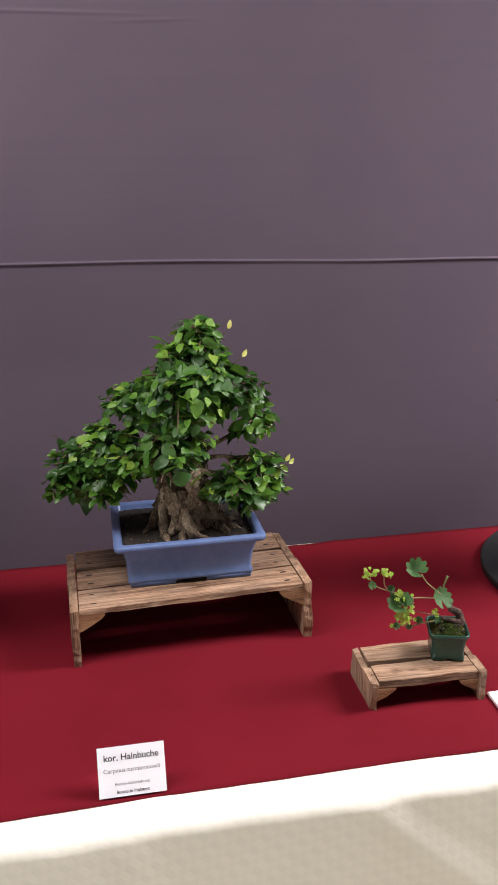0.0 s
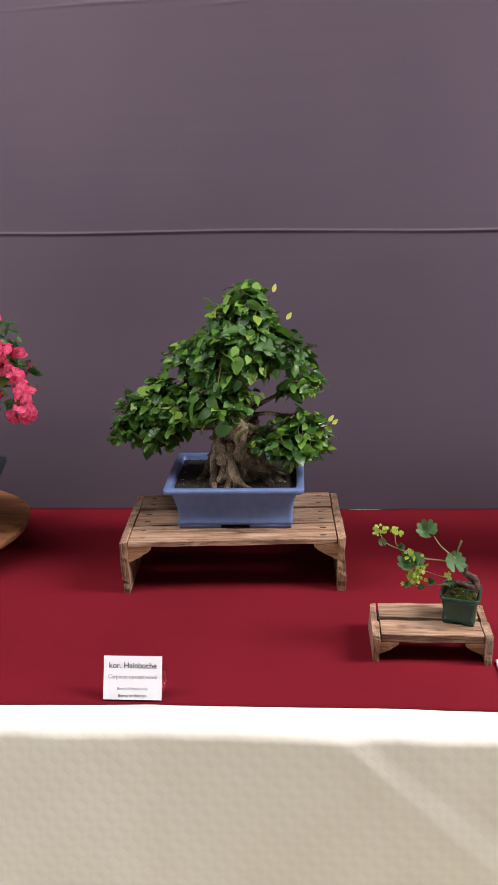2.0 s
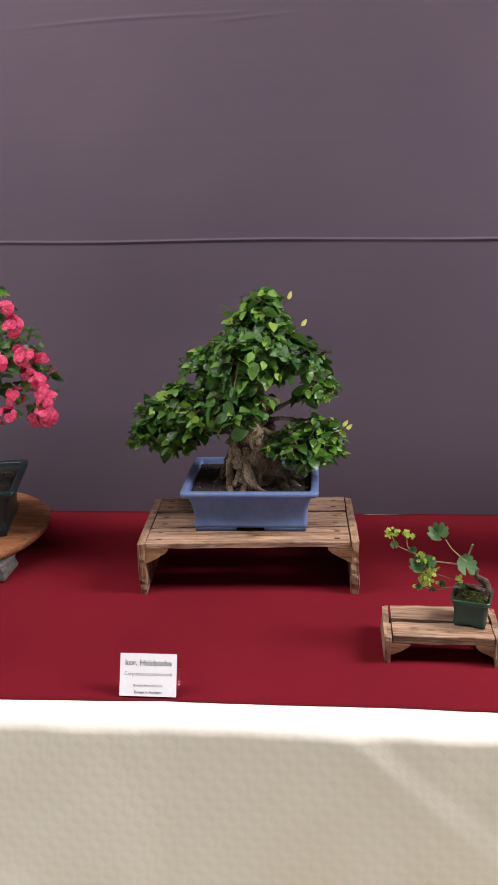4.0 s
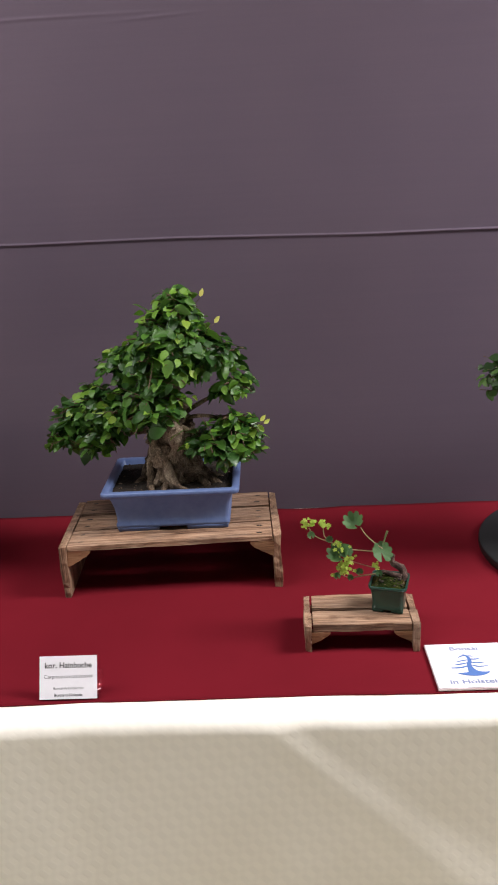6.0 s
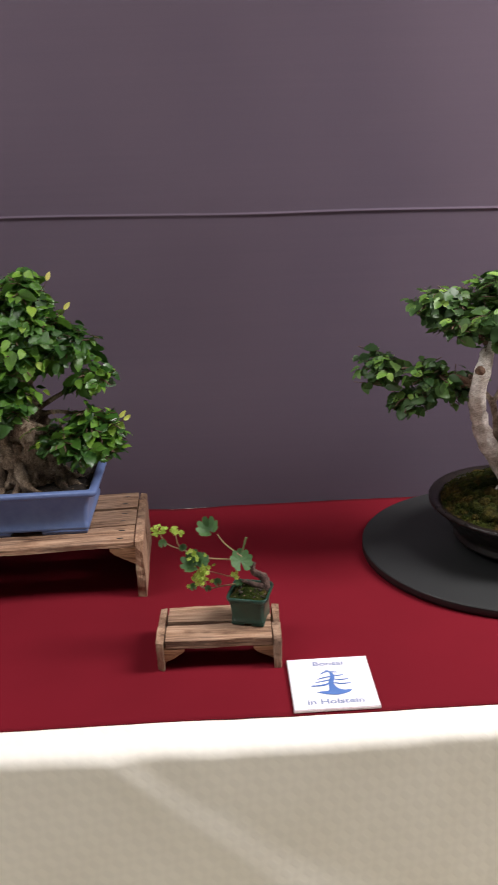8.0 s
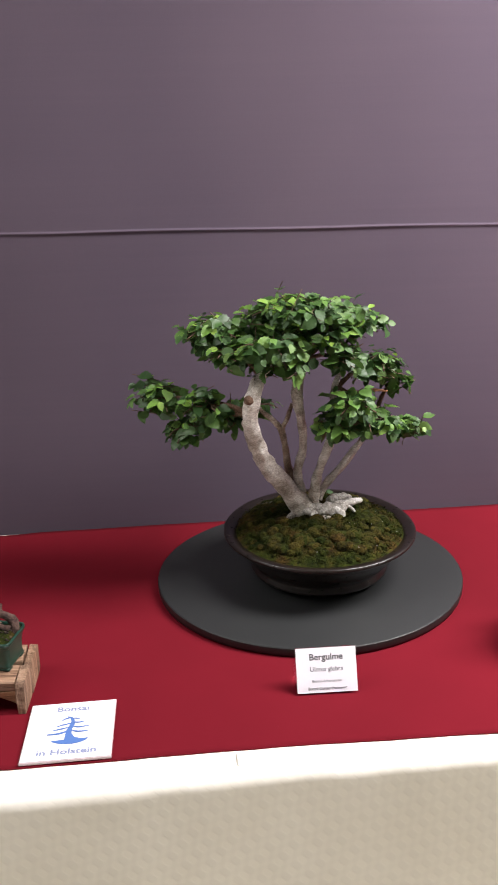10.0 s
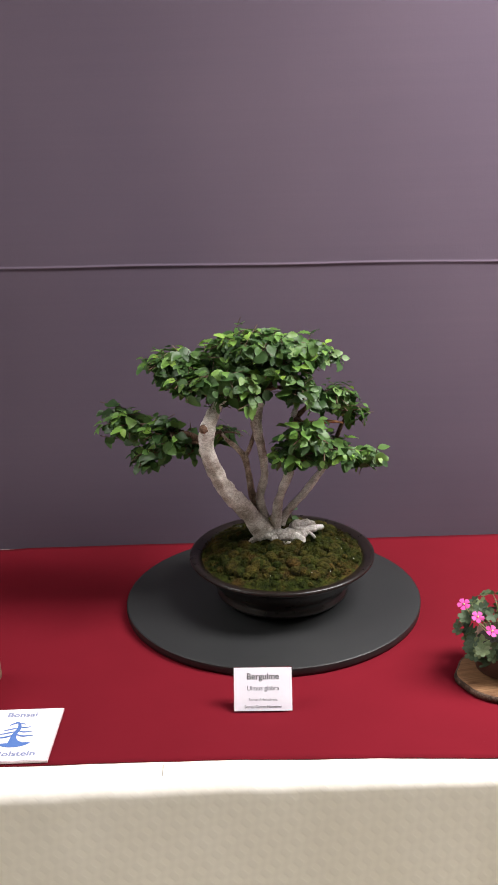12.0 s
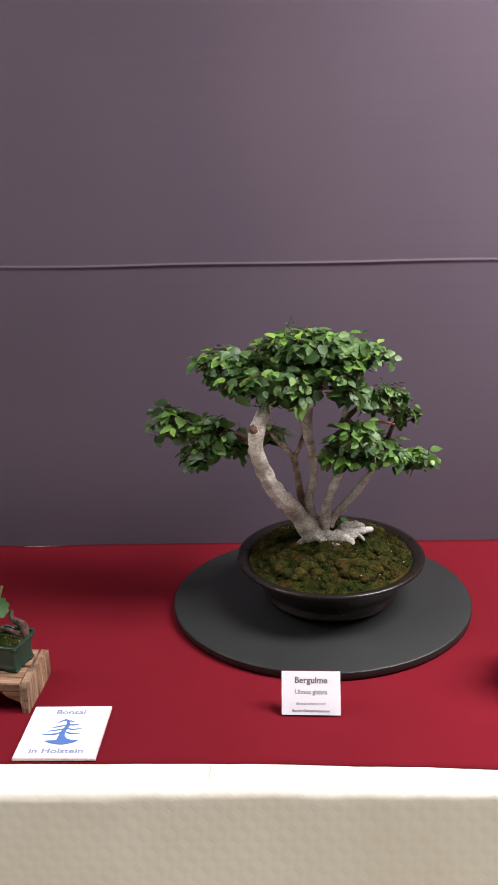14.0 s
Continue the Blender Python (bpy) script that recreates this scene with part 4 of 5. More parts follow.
def mantle_plant():
    bx, by, bz = 0.656, 0.216, 0.866
    t = thing("mantle_plant", bx, by, bz, "small plant with lobed leaves and lime-green flower heads", "potted plant")
    o = Vector((bx, by, bz))
    y0 = by

    def stalk(rows, material, r0=0.0016, r1=0.0009, name="stem"):
        pts = [(x - o.x, y - o.y, z - o.z, r0 + (r1 - r0) * k / (len(rows) - 1)) for k, (x, y, z) in enumerate(rows)]
        part(name, limb(pts, None, 7, 0.05, 0, 5), material, t)

    wood = [(0.682, 0.212, 0.860), (0.684, 0.215, 0.879), (0.675, 0.215, 0.889), (0.662, 0.215, 0.900), (0.666, 0.215, 0.915)]
    part("woody_stem", limb([(x - o.x, y - o.y, z - o.z, r) for (x, y, z), r in zip(wood, (0.008, 0.0085, 0.008, 0.0065, 0.004))], None, 12, 0.5, 2, 5), BARK_KNOB, t)
    rhizome = [(0.678, 0.215, 0.871), (0.659, 0.215, 0.880), (0.642, 0.215, 0.887)]
    part("rhizome", limb([(x - o.x, y - 0.012 - o.y, z - o.z, r) for (x, y, z), r in zip(rhizome, (0.006, 0.0045, 0.003))], None, 10, 0.5, 4, 5), BARK_KNOB, t)
    stalk([(0.645, 0.215, 0.921), (0.615, 0.215, 0.925), (0.579, 0.215, 0.930), (0.543, 0.215, 0.946), (0.514, 0.215, 0.960), (0.502, 0.215, 0.978)], STEM)
    stalk([(0.540, 0.215, 0.948), (0.531, 0.215, 0.961), (0.529, 0.215, 0.983)], STEM, 0.0012, 0.0008)
    stalk([(0.652, 0.215, 0.921), (0.633, 0.215, 0.938), (0.615, 0.215, 0.955), (0.602, 0.215, 0.975)], STEM)
    stalk([(0.633, 0.215, 0.887), (0.615, 0.215, 0.892), (0.579, 0.215, 0.905)], STEM, 0.0012, 0.0008)
    stalk([(0.639, 0.215, 0.875), (0.609, 0.215, 0.872), (0.579, 0.215, 0.868), (0.559, 0.215, 0.880), (0.558, 0.215, 0.892)], STEM)
    stalk([(0.580, 0.215, 0.868), (0.576, 0.215, 0.881), (0.571, 0.215, 0.893)], STEM, 0.0011, 0.0008)
    stalk([(0.645, 0.215, 0.938), (0.649, 0.215, 0.953), (0.653, 0.215, 0.966)], GREEN_STEM, 0.0014, 0.0022, "bud")
    fan = [shape_mesh("leaf", fan_shape(8, 0.18, 0.9), MANTLE), shape_mesh("leaf", fan_shape(9, 0.15, 0.3), MANTLE)]
    for x, y, z, nx, nz, s, k in (
        (0.589, 0.215, 0.985, -0.3, 1.1, 0.041, 0), (0.641, 0.215, 0.923, 0.35, 0.7, 0.044, 1), (0.561, 0.215, 0.918, -0.5, 1.2, 0.046, 0), (0.571, 0.215, 0.928, 0.2, 0.9, 0.03, 1),
        (0.636, 0.215, 0.879, 0.1, 0.3, 0.015, 1), (0.554, 0.215, 0.875, 0.0, 0.6, 0.015, 0), (0.580, 0.215, 0.871, 0.2, 0.5, 0.013, 1), (0.541, 0.215, 0.953, -0.1, 0.8, 0.015, 0), (0.505, 0.215, 0.965, 0.1, 0.6, 0.016, 1), (0.598, 0.215, 0.881, 0.0, 0.9, 0.016, 0),
    ):
        shared("leaf", fan[k], t, facing(Vector((x, y - 0.006, z)) - o, (nx, -0.8, nz), (nx - 0.2, -0.1, 0.9), s))
    tuft = shape_mesh("flower_head", flower_shape(5, 2, 0.8, 0.5), LIME)
    rng = random.Random(8)
    for x, y, z, count, spread in ((0.493, 0.215, 0.988, 9, 0.007), (0.507, 0.215, 0.991, 8, 0.006), (0.527, 0.215, 0.991, 7, 0.005), (0.535, 0.215, 0.986, 7, 0.005), (0.560, 0.215, 0.940, 12, 0.010), (0.568, 0.215, 0.898, 40, 0.014), (0.574, 0.215, 0.909, 10, 0.008), (0.628, 0.215, 0.896, 5, 0.004)):
        for _ in range(count):
            p = Vector((x, y - 0.008, z)) - o + Vector((rng.gauss(0, 1), rng.gauss(0, 1), rng.gauss(0, 1))) * spread * 0.6
            shared("flower_head", tuft, t, facing(p, (rng.gauss(0, 0.6), -0.7, 0.6 + rng.gauss(0, 0.5)), (rng.gauss(0, 1), 0.2, 1), rng.uniform(0.006, 0.010)))


mantle_plant()


# ---- black board, round pot, elm ----
def elm_group():
    b = thing("display_board", 1.2525, 0.535, TABLE, "thin matt black oval display board under a round pot", "display board")
    rx, ry = 0.331, 0.309
    part("board", lathe([(0.01, 0.003), (0.975, 0.003), (0.992, 0.005), (0.996, 0.010), (0.997, 0.0165), (0.996, 0.0188), (0.992, 0.0192), (0.01, 0.0192)], 128, 0, rx, ry), SLATE, b)
    # separate ring that makes the board's side darker than its top
    part("edge_band", lathe([(0.994, 0.0026), (1.0, 0.0022), (1.0012, 0.006), (1.0012, 0.0176), (0.9995, 0.0186), (0.996, 0.0184)], 128, 0, rx, ry, False), EDGE, b, "ring around the board's side, darker than its top")
    for k in range(4):
        a = radians(45 + 90 * k)
        part("foot", lathe([(0.012, 0), (0.014, 0.001), (0.014, 0.0035), (0.012, 0.0038)], 16), EDGE, b, m=pose(0.7 * rx * math.cos(a), 0.7 * ry * math.sin(a), 0))
    z0 = TABLE + 0.0195
    p = thing("round_bonsai_pot", 1.274, 0.533, z0, "shallow round dark brown glazed bonsai pot on a black board", "plant pot")
    prof = [(0.118, 0.014), (0.128, 0.013), (0.144, 0.014), (0.149, 0.019), (0.149, 0.023), (0.144, 0.028), (0.1435, 0.034), (0.155, 0.048), (0.170, 0.064), (0.182, 0.080), (0.188, 0.088), (0.200, 0.094), (0.2055, 0.099), (0.206, 0.103), (0.203, 0.106), (0.196, 0.105), (0.184, 0.101), (0.178, 0.096), (0.170, 0.08)]
    part("body", lathe(prof, 96), BROWN_GLAZE, p)
    for k in range(3):
        a = radians(-90 + 120 * k)
        bm = loft([(0.028, 0.014, 0, 0.005), (0.033, 0.017, 0.008, 0.006), (0.036, 0.02, 0.018, 0.006)], 4)
        part("foot", bm, BROWN_GLAZE, p, m=pose(0.105 * math.cos(a), 0.105 * math.sin(a), 0, 0, 0, math.degrees(a) + 90))
    # mounded moss in cushions
    n, rings = 64, []
    for k in range(27):
        r = 0.181 * (1 - k / 26) + 0.0005
        row = []
        for i in range(n):
            a = 2 * math.pi * i / n
            x, y = r * math.cos(a), r * math.sin(a)
            u = r / 0.181
            lump = noise.voronoi(Vector((x * 30, y * 30, 0.3)))[0][0]
            z = 0.096 + 0.045 * max(0.0, 1 - u * u) ** 0.9 + 0.017 * (0.4 - lump) * min(1, (1 - u) * 8) + 0.003 * noise.noise(Vector((x * 130, y * 130, 0)))
            row.append((x, y, z))
        rings.append(row)
    part("moss", skin(bmesh.new(), rings, cap=False), MOSS, p)
    rng = random.Random(5)
    ball = bmesh.new()
    bmesh.ops.create_icosphere(ball, subdivisions=2, radius=1.0)
    ball.verts.index_update()
    base_v = [v.co.copy() for v in ball.verts]
    ball_f = [tuple(v.index for v in f.verts) for f in ball.faces]
    ball.free()
    kinds = [([tuple(v * (1 + 0.22 * noise.noise(v * 2.3 + Vector((9 * q, 0, 0))) + 0.12 * noise.noise(v * 5.5))) for v in base_v], ball_f) for q in range(4)]
    cushions = []
    for _ in range(420):
        a, r = rng.uniform(0, 2 * math.pi), 0.172 * math.sqrt(rng.random())
        x, y = r * math.cos(a), r * math.sin(a)
        z = 0.094 + 0.045 * max(0.0, 1 - (r / 0.181) ** 2) ** 0.9
        s = rng.uniform(0.007, 0.017) * (1.0 if r < 0.150 else 0.55)
        cushions.append((kinds[rng.randrange(4)], Matrix.Translation((x, y, z)) @ pose(0, 0, 0, 0, 0, rng.uniform(0, 360)) @ Matrix.Diagonal((s, s, s * 0.78, 1))))
    joined("moss_clump", cushions, MOSS_CUSHION, p)
    tuft, tm = [], []
    for _ in range(9500):
        a, r = rng.uniform(0, 2 * math.pi), 0.179 * math.sqrt(rng.random())
        x, y = r * math.cos(a), r * math.sin(a)
        u = r / 0.181
        lump = noise.voronoi(Vector((x * 30, y * 30, 0.3)))[0][0]
        z = 0.1015 + 0.045 * max(0.0, 1 - u * u) ** 0.9 + 0.010 * (0.4 - lump) * min(1, (1 - u) * 8)
        s = rng.uniform(0.003, 0.0060)
        m = facing((x, y, z), (rng.gauss(0, 1), rng.gauss(0, 1), 0.3), (rng.gauss(0, 0.45), rng.gauss(0, 0.45), 1), s)
        (tuft if noise.noise(Vector((x * 22, y * 22, 4))) > -0.12 else tm).append((leaf_blade, m))
    joined("moss_frond", tuft, MOSS, p)
    joined("moss_frond", tm, MOSS_DARK, p)
    # white grains stand in for the sparkle of dew on the moss
    grit = []
    for _ in range(20):
        a, r = rng.gauss(-0.35, 0.75), rng.uniform(0.07, 0.174)
        q = rng.uniform(0.0008, 0.0014)
        grit.append((CRUMB, Matrix.Translation((r * math.cos(a), r * math.sin(a), 0.108 + 0.034 * max(0.0, 1 - (r / 0.181) ** 2) ** 0.8)) @ Matrix.Diagonal((q, q, q, 1))))
    joined("grit", grit, PAPER, p, "tiny white grains standing in for glints of dew on the moss")

    o = Vector((1.26, 0.54, 0.892))
    t = thing("elm_bonsai", *o, "multi-trunked elm bonsai with pale bark and layered green foliage", "bonsai tree")

    def loc(rows):
        return [(x - o.x, y - o.y, z - o.z, r) for x, y, z, r in rows]

    trunks = [
        ([(1.248, 0.530, 0.908, 0.029), (1.201, 0.515, 0.975, 0.023), (1.156, 0.480, 1.046, 0.020), (1.132, 0.450, 1.108, 0.019), (1.123, 0.425, 1.164, 0.018), (1.131, 0.420, 1.207, 0.018), (1.147, 0.440, 1.240, 0.013), (1.199, 0.460, 1.295, 0.007)], BARK_PALE),
        ([(1.235, 0.545, 0.961, 0.011), (1.211, 0.550, 1.005, 0.010), (1.205, 0.550, 1.053, 0.008), (1.193, 0.555, 1.096, 0.008), (1.159, 0.560, 1.131, 0.005), (1.145, 0.560, 1.153, 0.003)], BARK_MID),
        ([(1.197, 0.555, 1.088, 0.006), (1.210, 0.555, 1.114, 0.005), (1.221, 0.550, 1.147, 0.005)], BARK_MID),
        ([(1.240, 0.540, 0.954, 0.012), (1.228, 0.535, 0.998, 0.011), (1.240, 0.530, 1.059, 0.010), (1.234, 0.520, 1.119, 0.011), (1.225, 0.510, 1.178, 0.013), (1.234, 0.500, 1.236, 0.012), (1.249, 0.490, 1.312, 0.007)], BARK_PALE),
        ([(1.261, 0.530, 0.929, 0.015), (1.270, 0.520, 1.003, 0.011), (1.293, 0.520, 1.065, 0.011), (1.304, 0.520, 1.117, 0.009), (1.301, 0.520, 1.177, 0.008), (1.319, 0.510, 1.244, 0.005)], BARK_PALE),
        ([(1.273, 0.540, 0.935, 0.012), (1.292, 0.545, 0.967, 0.010), (1.331, 0.550, 1.010, 0.010), (1.361, 0.550, 1.050, 0.008), (1.408, 0.550, 1.111, 0.005)], BARK_PALE),
    ]
    for k, (rows, mat) in enumerate(trunks):
        part("trunk", limb(loc([(x, y, z, r * 0.85) for x, y, z, r in rows]), None, 22, 0.26, k * 4.0, 9, 0.08), mat, t)
    for k, rows in enumerate((
        [(1.242, 0.525, 0.917, 0.024), (1.276, 0.515, 0.919, 0.018), (1.305, 0.512, 0.920, 0.014), (1.333, 0.525, 0.927, 0.010), (1.367, 0.540, 0.926, 0.005)],
        [(1.305, 0.512, 0.921, 0.011), (1.316, 0.505, 0.914, 0.008), (1.322, 0.500, 0.906, 0.005)],
        [(1.260, 0.512, 0.916, 0.014), (1.275, 0.503, 0.911, 0.008), (1.292, 0.495, 0.907, 0.004)],
        [(1.234, 0.520, 0.919, 0.015), (1.214, 0.515, 0.910, 0.008), (1.199, 0.510, 0.905, 0.004)],
        [(1.298, 0.540, 0.924, 0.014), (1.330, 0.560, 0.925, 0.011), (1.351, 0.570, 0.920, 0.005)],
        [(1.327, 0.522, 0.924, 0.007), (1.339, 0.515, 0.921, 0.005), (1.347, 0.510, 0.912, 0.003)],
    )):
        part("root", limb(loc([(x, y, z, r * 0.95) for x, y, z, r in rows]), None, 16, 0.55, k * 3.0 + 1, 8, 0.12), BARK_ROOT, t)
    stub = [(1.120, 0.415, 1.198, 0.009), (1.120, 0.404, 1.202, 0.009), (1.122, 0.400, 1.204, 0.006)]
    part("cut_knot", limb(loc(stub), None, 12, 0.3, 9), BARK_BROWN, t)
    for rows in (
        [(1.302, 0.500, 1.179, 0.005), (1.332, 0.495, 1.182, 0.0045), (1.356, 0.490, 1.179, 0.005), (1.365, 0.486, 1.196, 0.002)],
        [(1.352, 0.490, 1.181, 0.004), (1.379, 0.490, 1.185, 0.003), (1.404, 0.490, 1.181, 0.002)],
    ):
        part("dead_twig", limb(loc(rows), None, 8, 0.25, 3), ORANGE_TWIG, t)
    pads = [
        (1.186, 0.450, 1.262, 0.065, 0.055, 0.027),
        (1.088, 0.460, 1.284, 0.052, 0.044, 0.027),
        (1.040, 0.450, 1.180, 0.056, 0.044, 0.038),
        (1.095, 0.470, 1.145, 0.028, 0.024, 0.027),
        (1.328, 0.450, 1.165, 0.056, 0.048, 0.032),
        (1.224, 0.500, 1.354, 0.106, 0.090, 0.029),
        (1.354, 0.500, 1.325, 0.052, 0.044, 0.034),
        (1.056, 0.500, 1.316, 0.072, 0.057, 0.038),
        (1.164, 0.450, 1.296, 0.086, 0.073, 0.036),
        (1.269, 0.480, 1.301, 0.076, 0.064, 0.032),
        (1.211, 0.560, 1.310, 0.119, 0.101, 0.040),
        (1.388, 0.500, 1.238, 0.052, 0.044, 0.036),
        (1.425, 0.520, 1.199, 0.030, 0.026, 0.020),
        (1.314, 0.460, 1.256, 0.037, 0.031, 0.029),
        (1.366, 0.500, 1.122, 0.081, 0.069, 0.034),
        (1.456, 0.520, 1.096, 0.046, 0.035, 0.025),
        (1.293, 0.460, 1.125, 0.041, 0.035, 0.036),
        (0.954, 0.500, 1.190, 0.058, 0.048, 0.038),
        (0.996, 0.480, 1.128, 0.048, 0.040, 0.027),
        (1.072, 0.470, 1.157, 0.043, 0.037, 0.032),
        (1.155, 0.600, 1.131, 0.049, 0.041, 0.020),
    ]
    starts = [1.146, 0.440, 1.236], [1.235, 0.500, 1.248], [1.306, 0.520, 1.185], [1.388, 0.540, 1.108], [1.124, 0.440, 1.162]
    for k, (x, y, z, rx, ry, rz) in enumerate(pads):
        end = Vector((x, y, z))
        start = min((Vector(s) for s in starts), key=lambda s: (s - end).length + 3 * max(0, s.z - end.z - 0.02))
        mid = (start + end) / 2 + Vector((0, 0, 0.012))
        part("branch", limb(loc([(*start, 0.0055), (*mid, 0.004), (*end, 0.002)]), None, 8, 0.25, k), BARK_BROWN, t)
        for j in range(4):
            a = k + j * 1.6
            tip = end + Vector((math.cos(a) * rx * 0.9, math.sin(a) * ry * 0.9, -0.2 * rz))
            part("twig", limb(loc([(*(mid * 0.3 + end * 0.7), 0.003), (*((end + tip) / 2 + Vector((0, 0, 0.006))), 0.002), (*tip, 0.001)]), None, 5, 0.1, j, 3), TWIG, t)
    shapes = [leaf_shape(0.76, 0.065, 0.2, 0.18), leaf_shape(0.84, 0.06, 0.12, 0.26), leaf_shape(0.68, 0.07, 0.3, 0.08)]
    crown(t, [(x - o.x, y - o.y, z - o.z, rx, ry, rz) for x, y, z, rx, ry, rz in pads], shapes, ELM, ELM_YOUNG, 0.0295, 20.0, 300, 12, 0.7, 5, 0.28, TWIG, "toothed matt green leaves in flat layers")
    # a weed behind the trunks
    w = thing("moss_seedling", 1.30, 0.60, 0.888, "tiny green seedling in the moss behind the trunks", "seedling")
    part("stem", limb([(0, 0, 0, 0.001), (0.003, 0, 0.03, 0.001), (-0.004, 0, 0.06, 0.0007)], None, 6, 0.05), GREEN_STEM, w)
    me = shape_mesh("leaf", leaf_shape(0.7, 0.08, 0.2, 0.2), MANTLE)
    for k in range(7):
        shared("leaf", me, w, facing((0.004 * math.sin(k), 0, 0.012 + 0.008 * k), (math.sin(k * 2.1), -0.6, 0.6), (math.cos(k * 2.1), -0.3, 0.2), 0.017))


leaf_blade = ([(-0.12, 0, 0), (0.12, 0, 0), (0.09, 0.6, 0.02), (-0.09, 0.6, 0.02), (0, 1, 0.06)], [(0, 1, 2, 3), (3, 2, 4)])
elm_group()


# ---- flowering hawthorn on a round wooden board ----
def hawthorn():
    cx, cy = -0.577, 0.592
    for k, (x, y) in enumerate(((-0.412, 0.468), (-0.47, 0.74), (-0.76, 0.66), (-0.70, 0.46))):
        s = thing("stone_support", x, y, TABLE, "rough grey granite stone under a wooden board", "stone", 20 * k, "stones under the wooden board")
        bm = slab(-0.03, 0.03, -0.045, 0.045, 0, 0.044, 0.008)
        bmesh.ops.subdivide_edges(bm, edges=list(bm.edges), cuts=2, use_grid_fill=True)
        for v in bm.verts:
            if 0.004 < v.co.z < 0.04:
                v.co += Vector((noise.noise(v.co * 60), noise.noise(v.co * 60 + Vector((9, 0, 0))), 0)) * 0.006
        part("block", bm, STONE, s)
    b = thing("round_wooden_board", cx, cy, TABLE + 0.0445, "round orange-brown wooden board resting on granite stones", "display board")
    part("board", lathe([(0.01, 0), (0.222, 0), (0.234, 0.003), (0.243, 0.012), (0.245, 0.022), (0.240, 0.027), (0.01, 0.028)], 96, 0.02), SLICE_WOOD, b)
    z0 = TABLE + 0.0445 + 0.0285
    rect_pot("teal_pot", cx + 0.055, cy + 0.0, z0, 12, "deep dark teal glazed square pot on a wooden board", TEAL_GLAZE, 0.135, 0.12, 0.126, 0.008, SOIL, 0.110, 0.74)
    o = Vector((cx + 0.07, cy, z0 + 0.108))
    t = thing("hawthorn_bonsai", *o, "flowering hawthorn bonsai covered in rose-pink blossom clusters", "bonsai tree")
    part("trunk", limb([(0, 0, -0.01, 0.03), (-0.01, 0, 0.05, 0.022), (0.01, 0, 0.12, 0.018), (0, 0, 0.22, 0.012), (0.0, 0, 0.40, 0.005)], None, 18, 0.25, 2, 7, 0.1), BARK_DARK, t)
    pads = [
        (-0.264, 0.485, 1.202, 0.038, 0.065, 0.075),
        (-0.309, 0.475, 1.268, 0.060, 0.076, 0.088),
        (-0.375, 0.475, 1.319, 0.084, 0.076, 0.075),
        (-0.450, 0.485, 1.266, 0.096, 0.086, 0.100),
        (-0.381, 0.475, 1.192, 0.096, 0.086, 0.069),
        (-0.285, 0.475, 1.300, 0.036, 0.043, 0.050),
        (-0.371, 0.475, 1.395, 0.072, 0.065, 0.050),
        (-0.484, 0.475, 1.166, 0.072, 0.065, 0.062),
    ]
    pads = [(x - o.x, y - o.y, z - o.z, rx, ry, rz) for x, y, z, rx, ry, rz in pads]
    for k, (x, y, z, rx, ry, rz) in enumerate(pads):
        s = Vector((0, 0, max(0.08, min(0.34, z - 0.05))))
        e = Vector((x, y, z))
        part("branch", limb([(*s, 0.008), (*((s + e) / 2 + Vector((0, 0, 0.01))), 0.005), (*e, 0.002)], None, 8, 0.2, k), BARK_DARK, t)
    shapes = [leaf_shape(0.9, 0.16, 0.2, 0.25), leaf_shape(0.8, 0.2, 0.15, 0.3)]
    crown(t, pads, shapes, HAWTHORN, HORNBEAM_YOUNG, 0.030, 4.2, 200, 21, 0.6, 4, 0.1, TWIG, "lobed green leaves")
    bloom = shape_mesh("blossom", flower_shape(6, 4, 1.15, 0.5), PINK)
    rng = random.Random(4)
    for x, y, z, n, s in (
        (-0.233, 0.425, 1.159, 26, 0.026),
        (-0.264, 0.435, 1.152, 14, 0.018),
        (-0.228, 0.425, 1.195, 20, 0.024),
        (-0.245, 0.425, 1.239, 14, 0.018),
        (-0.238, 0.425, 1.217, 12, 0.016),
        (-0.269, 0.435, 1.252, 10, 0.016),
        (-0.268, 0.425, 1.289, 16, 0.022),
        (-0.282, 0.435, 1.302, 10, 0.016),
        (-0.287, 0.425, 1.359, 14, 0.022),
        (-0.294, 0.415, 1.207, 14, 0.020),
        (-0.245, 0.445, 1.287, 6, 0.012),
        (-0.231, 0.445, 1.285, 5, 0.010),
        (-0.217, 0.445, 1.260, 2, 0.005),
        (-0.292, 0.425, 1.396, 8, 0.014),
        (-0.323, 0.405, 1.283, 20, 0.025),
        (-0.376, 0.405, 1.332, 22, 0.028),
        (-0.354, 0.395, 1.225, 22, 0.028),
        (-0.434, 0.405, 1.259, 22, 0.028),
        (-0.350, 0.425, 1.378, 16, 0.024),
        (-0.416, 0.405, 1.174, 18, 0.026),
        (-0.318, 0.405, 1.167, 14, 0.022),
    ):
        c = Vector((x, y, z)) - o
        for _ in range(n):
            d = Vector((rng.gauss(0, 1), rng.gauss(0, 1) - 0.7, rng.gauss(0, 1) + 0.3)).normalized()
            p = c + d * s * rng.uniform(0.75, 1.0)
            shared("blossom", bloom, t, facing(p, d + Vector((rng.gauss(0, 0.25), -0.2, rng.gauss(0, 0.25))), (rng.gauss(0, 1), 0, 1), rng.uniform(0.016, 0.022)))


hawthorn()


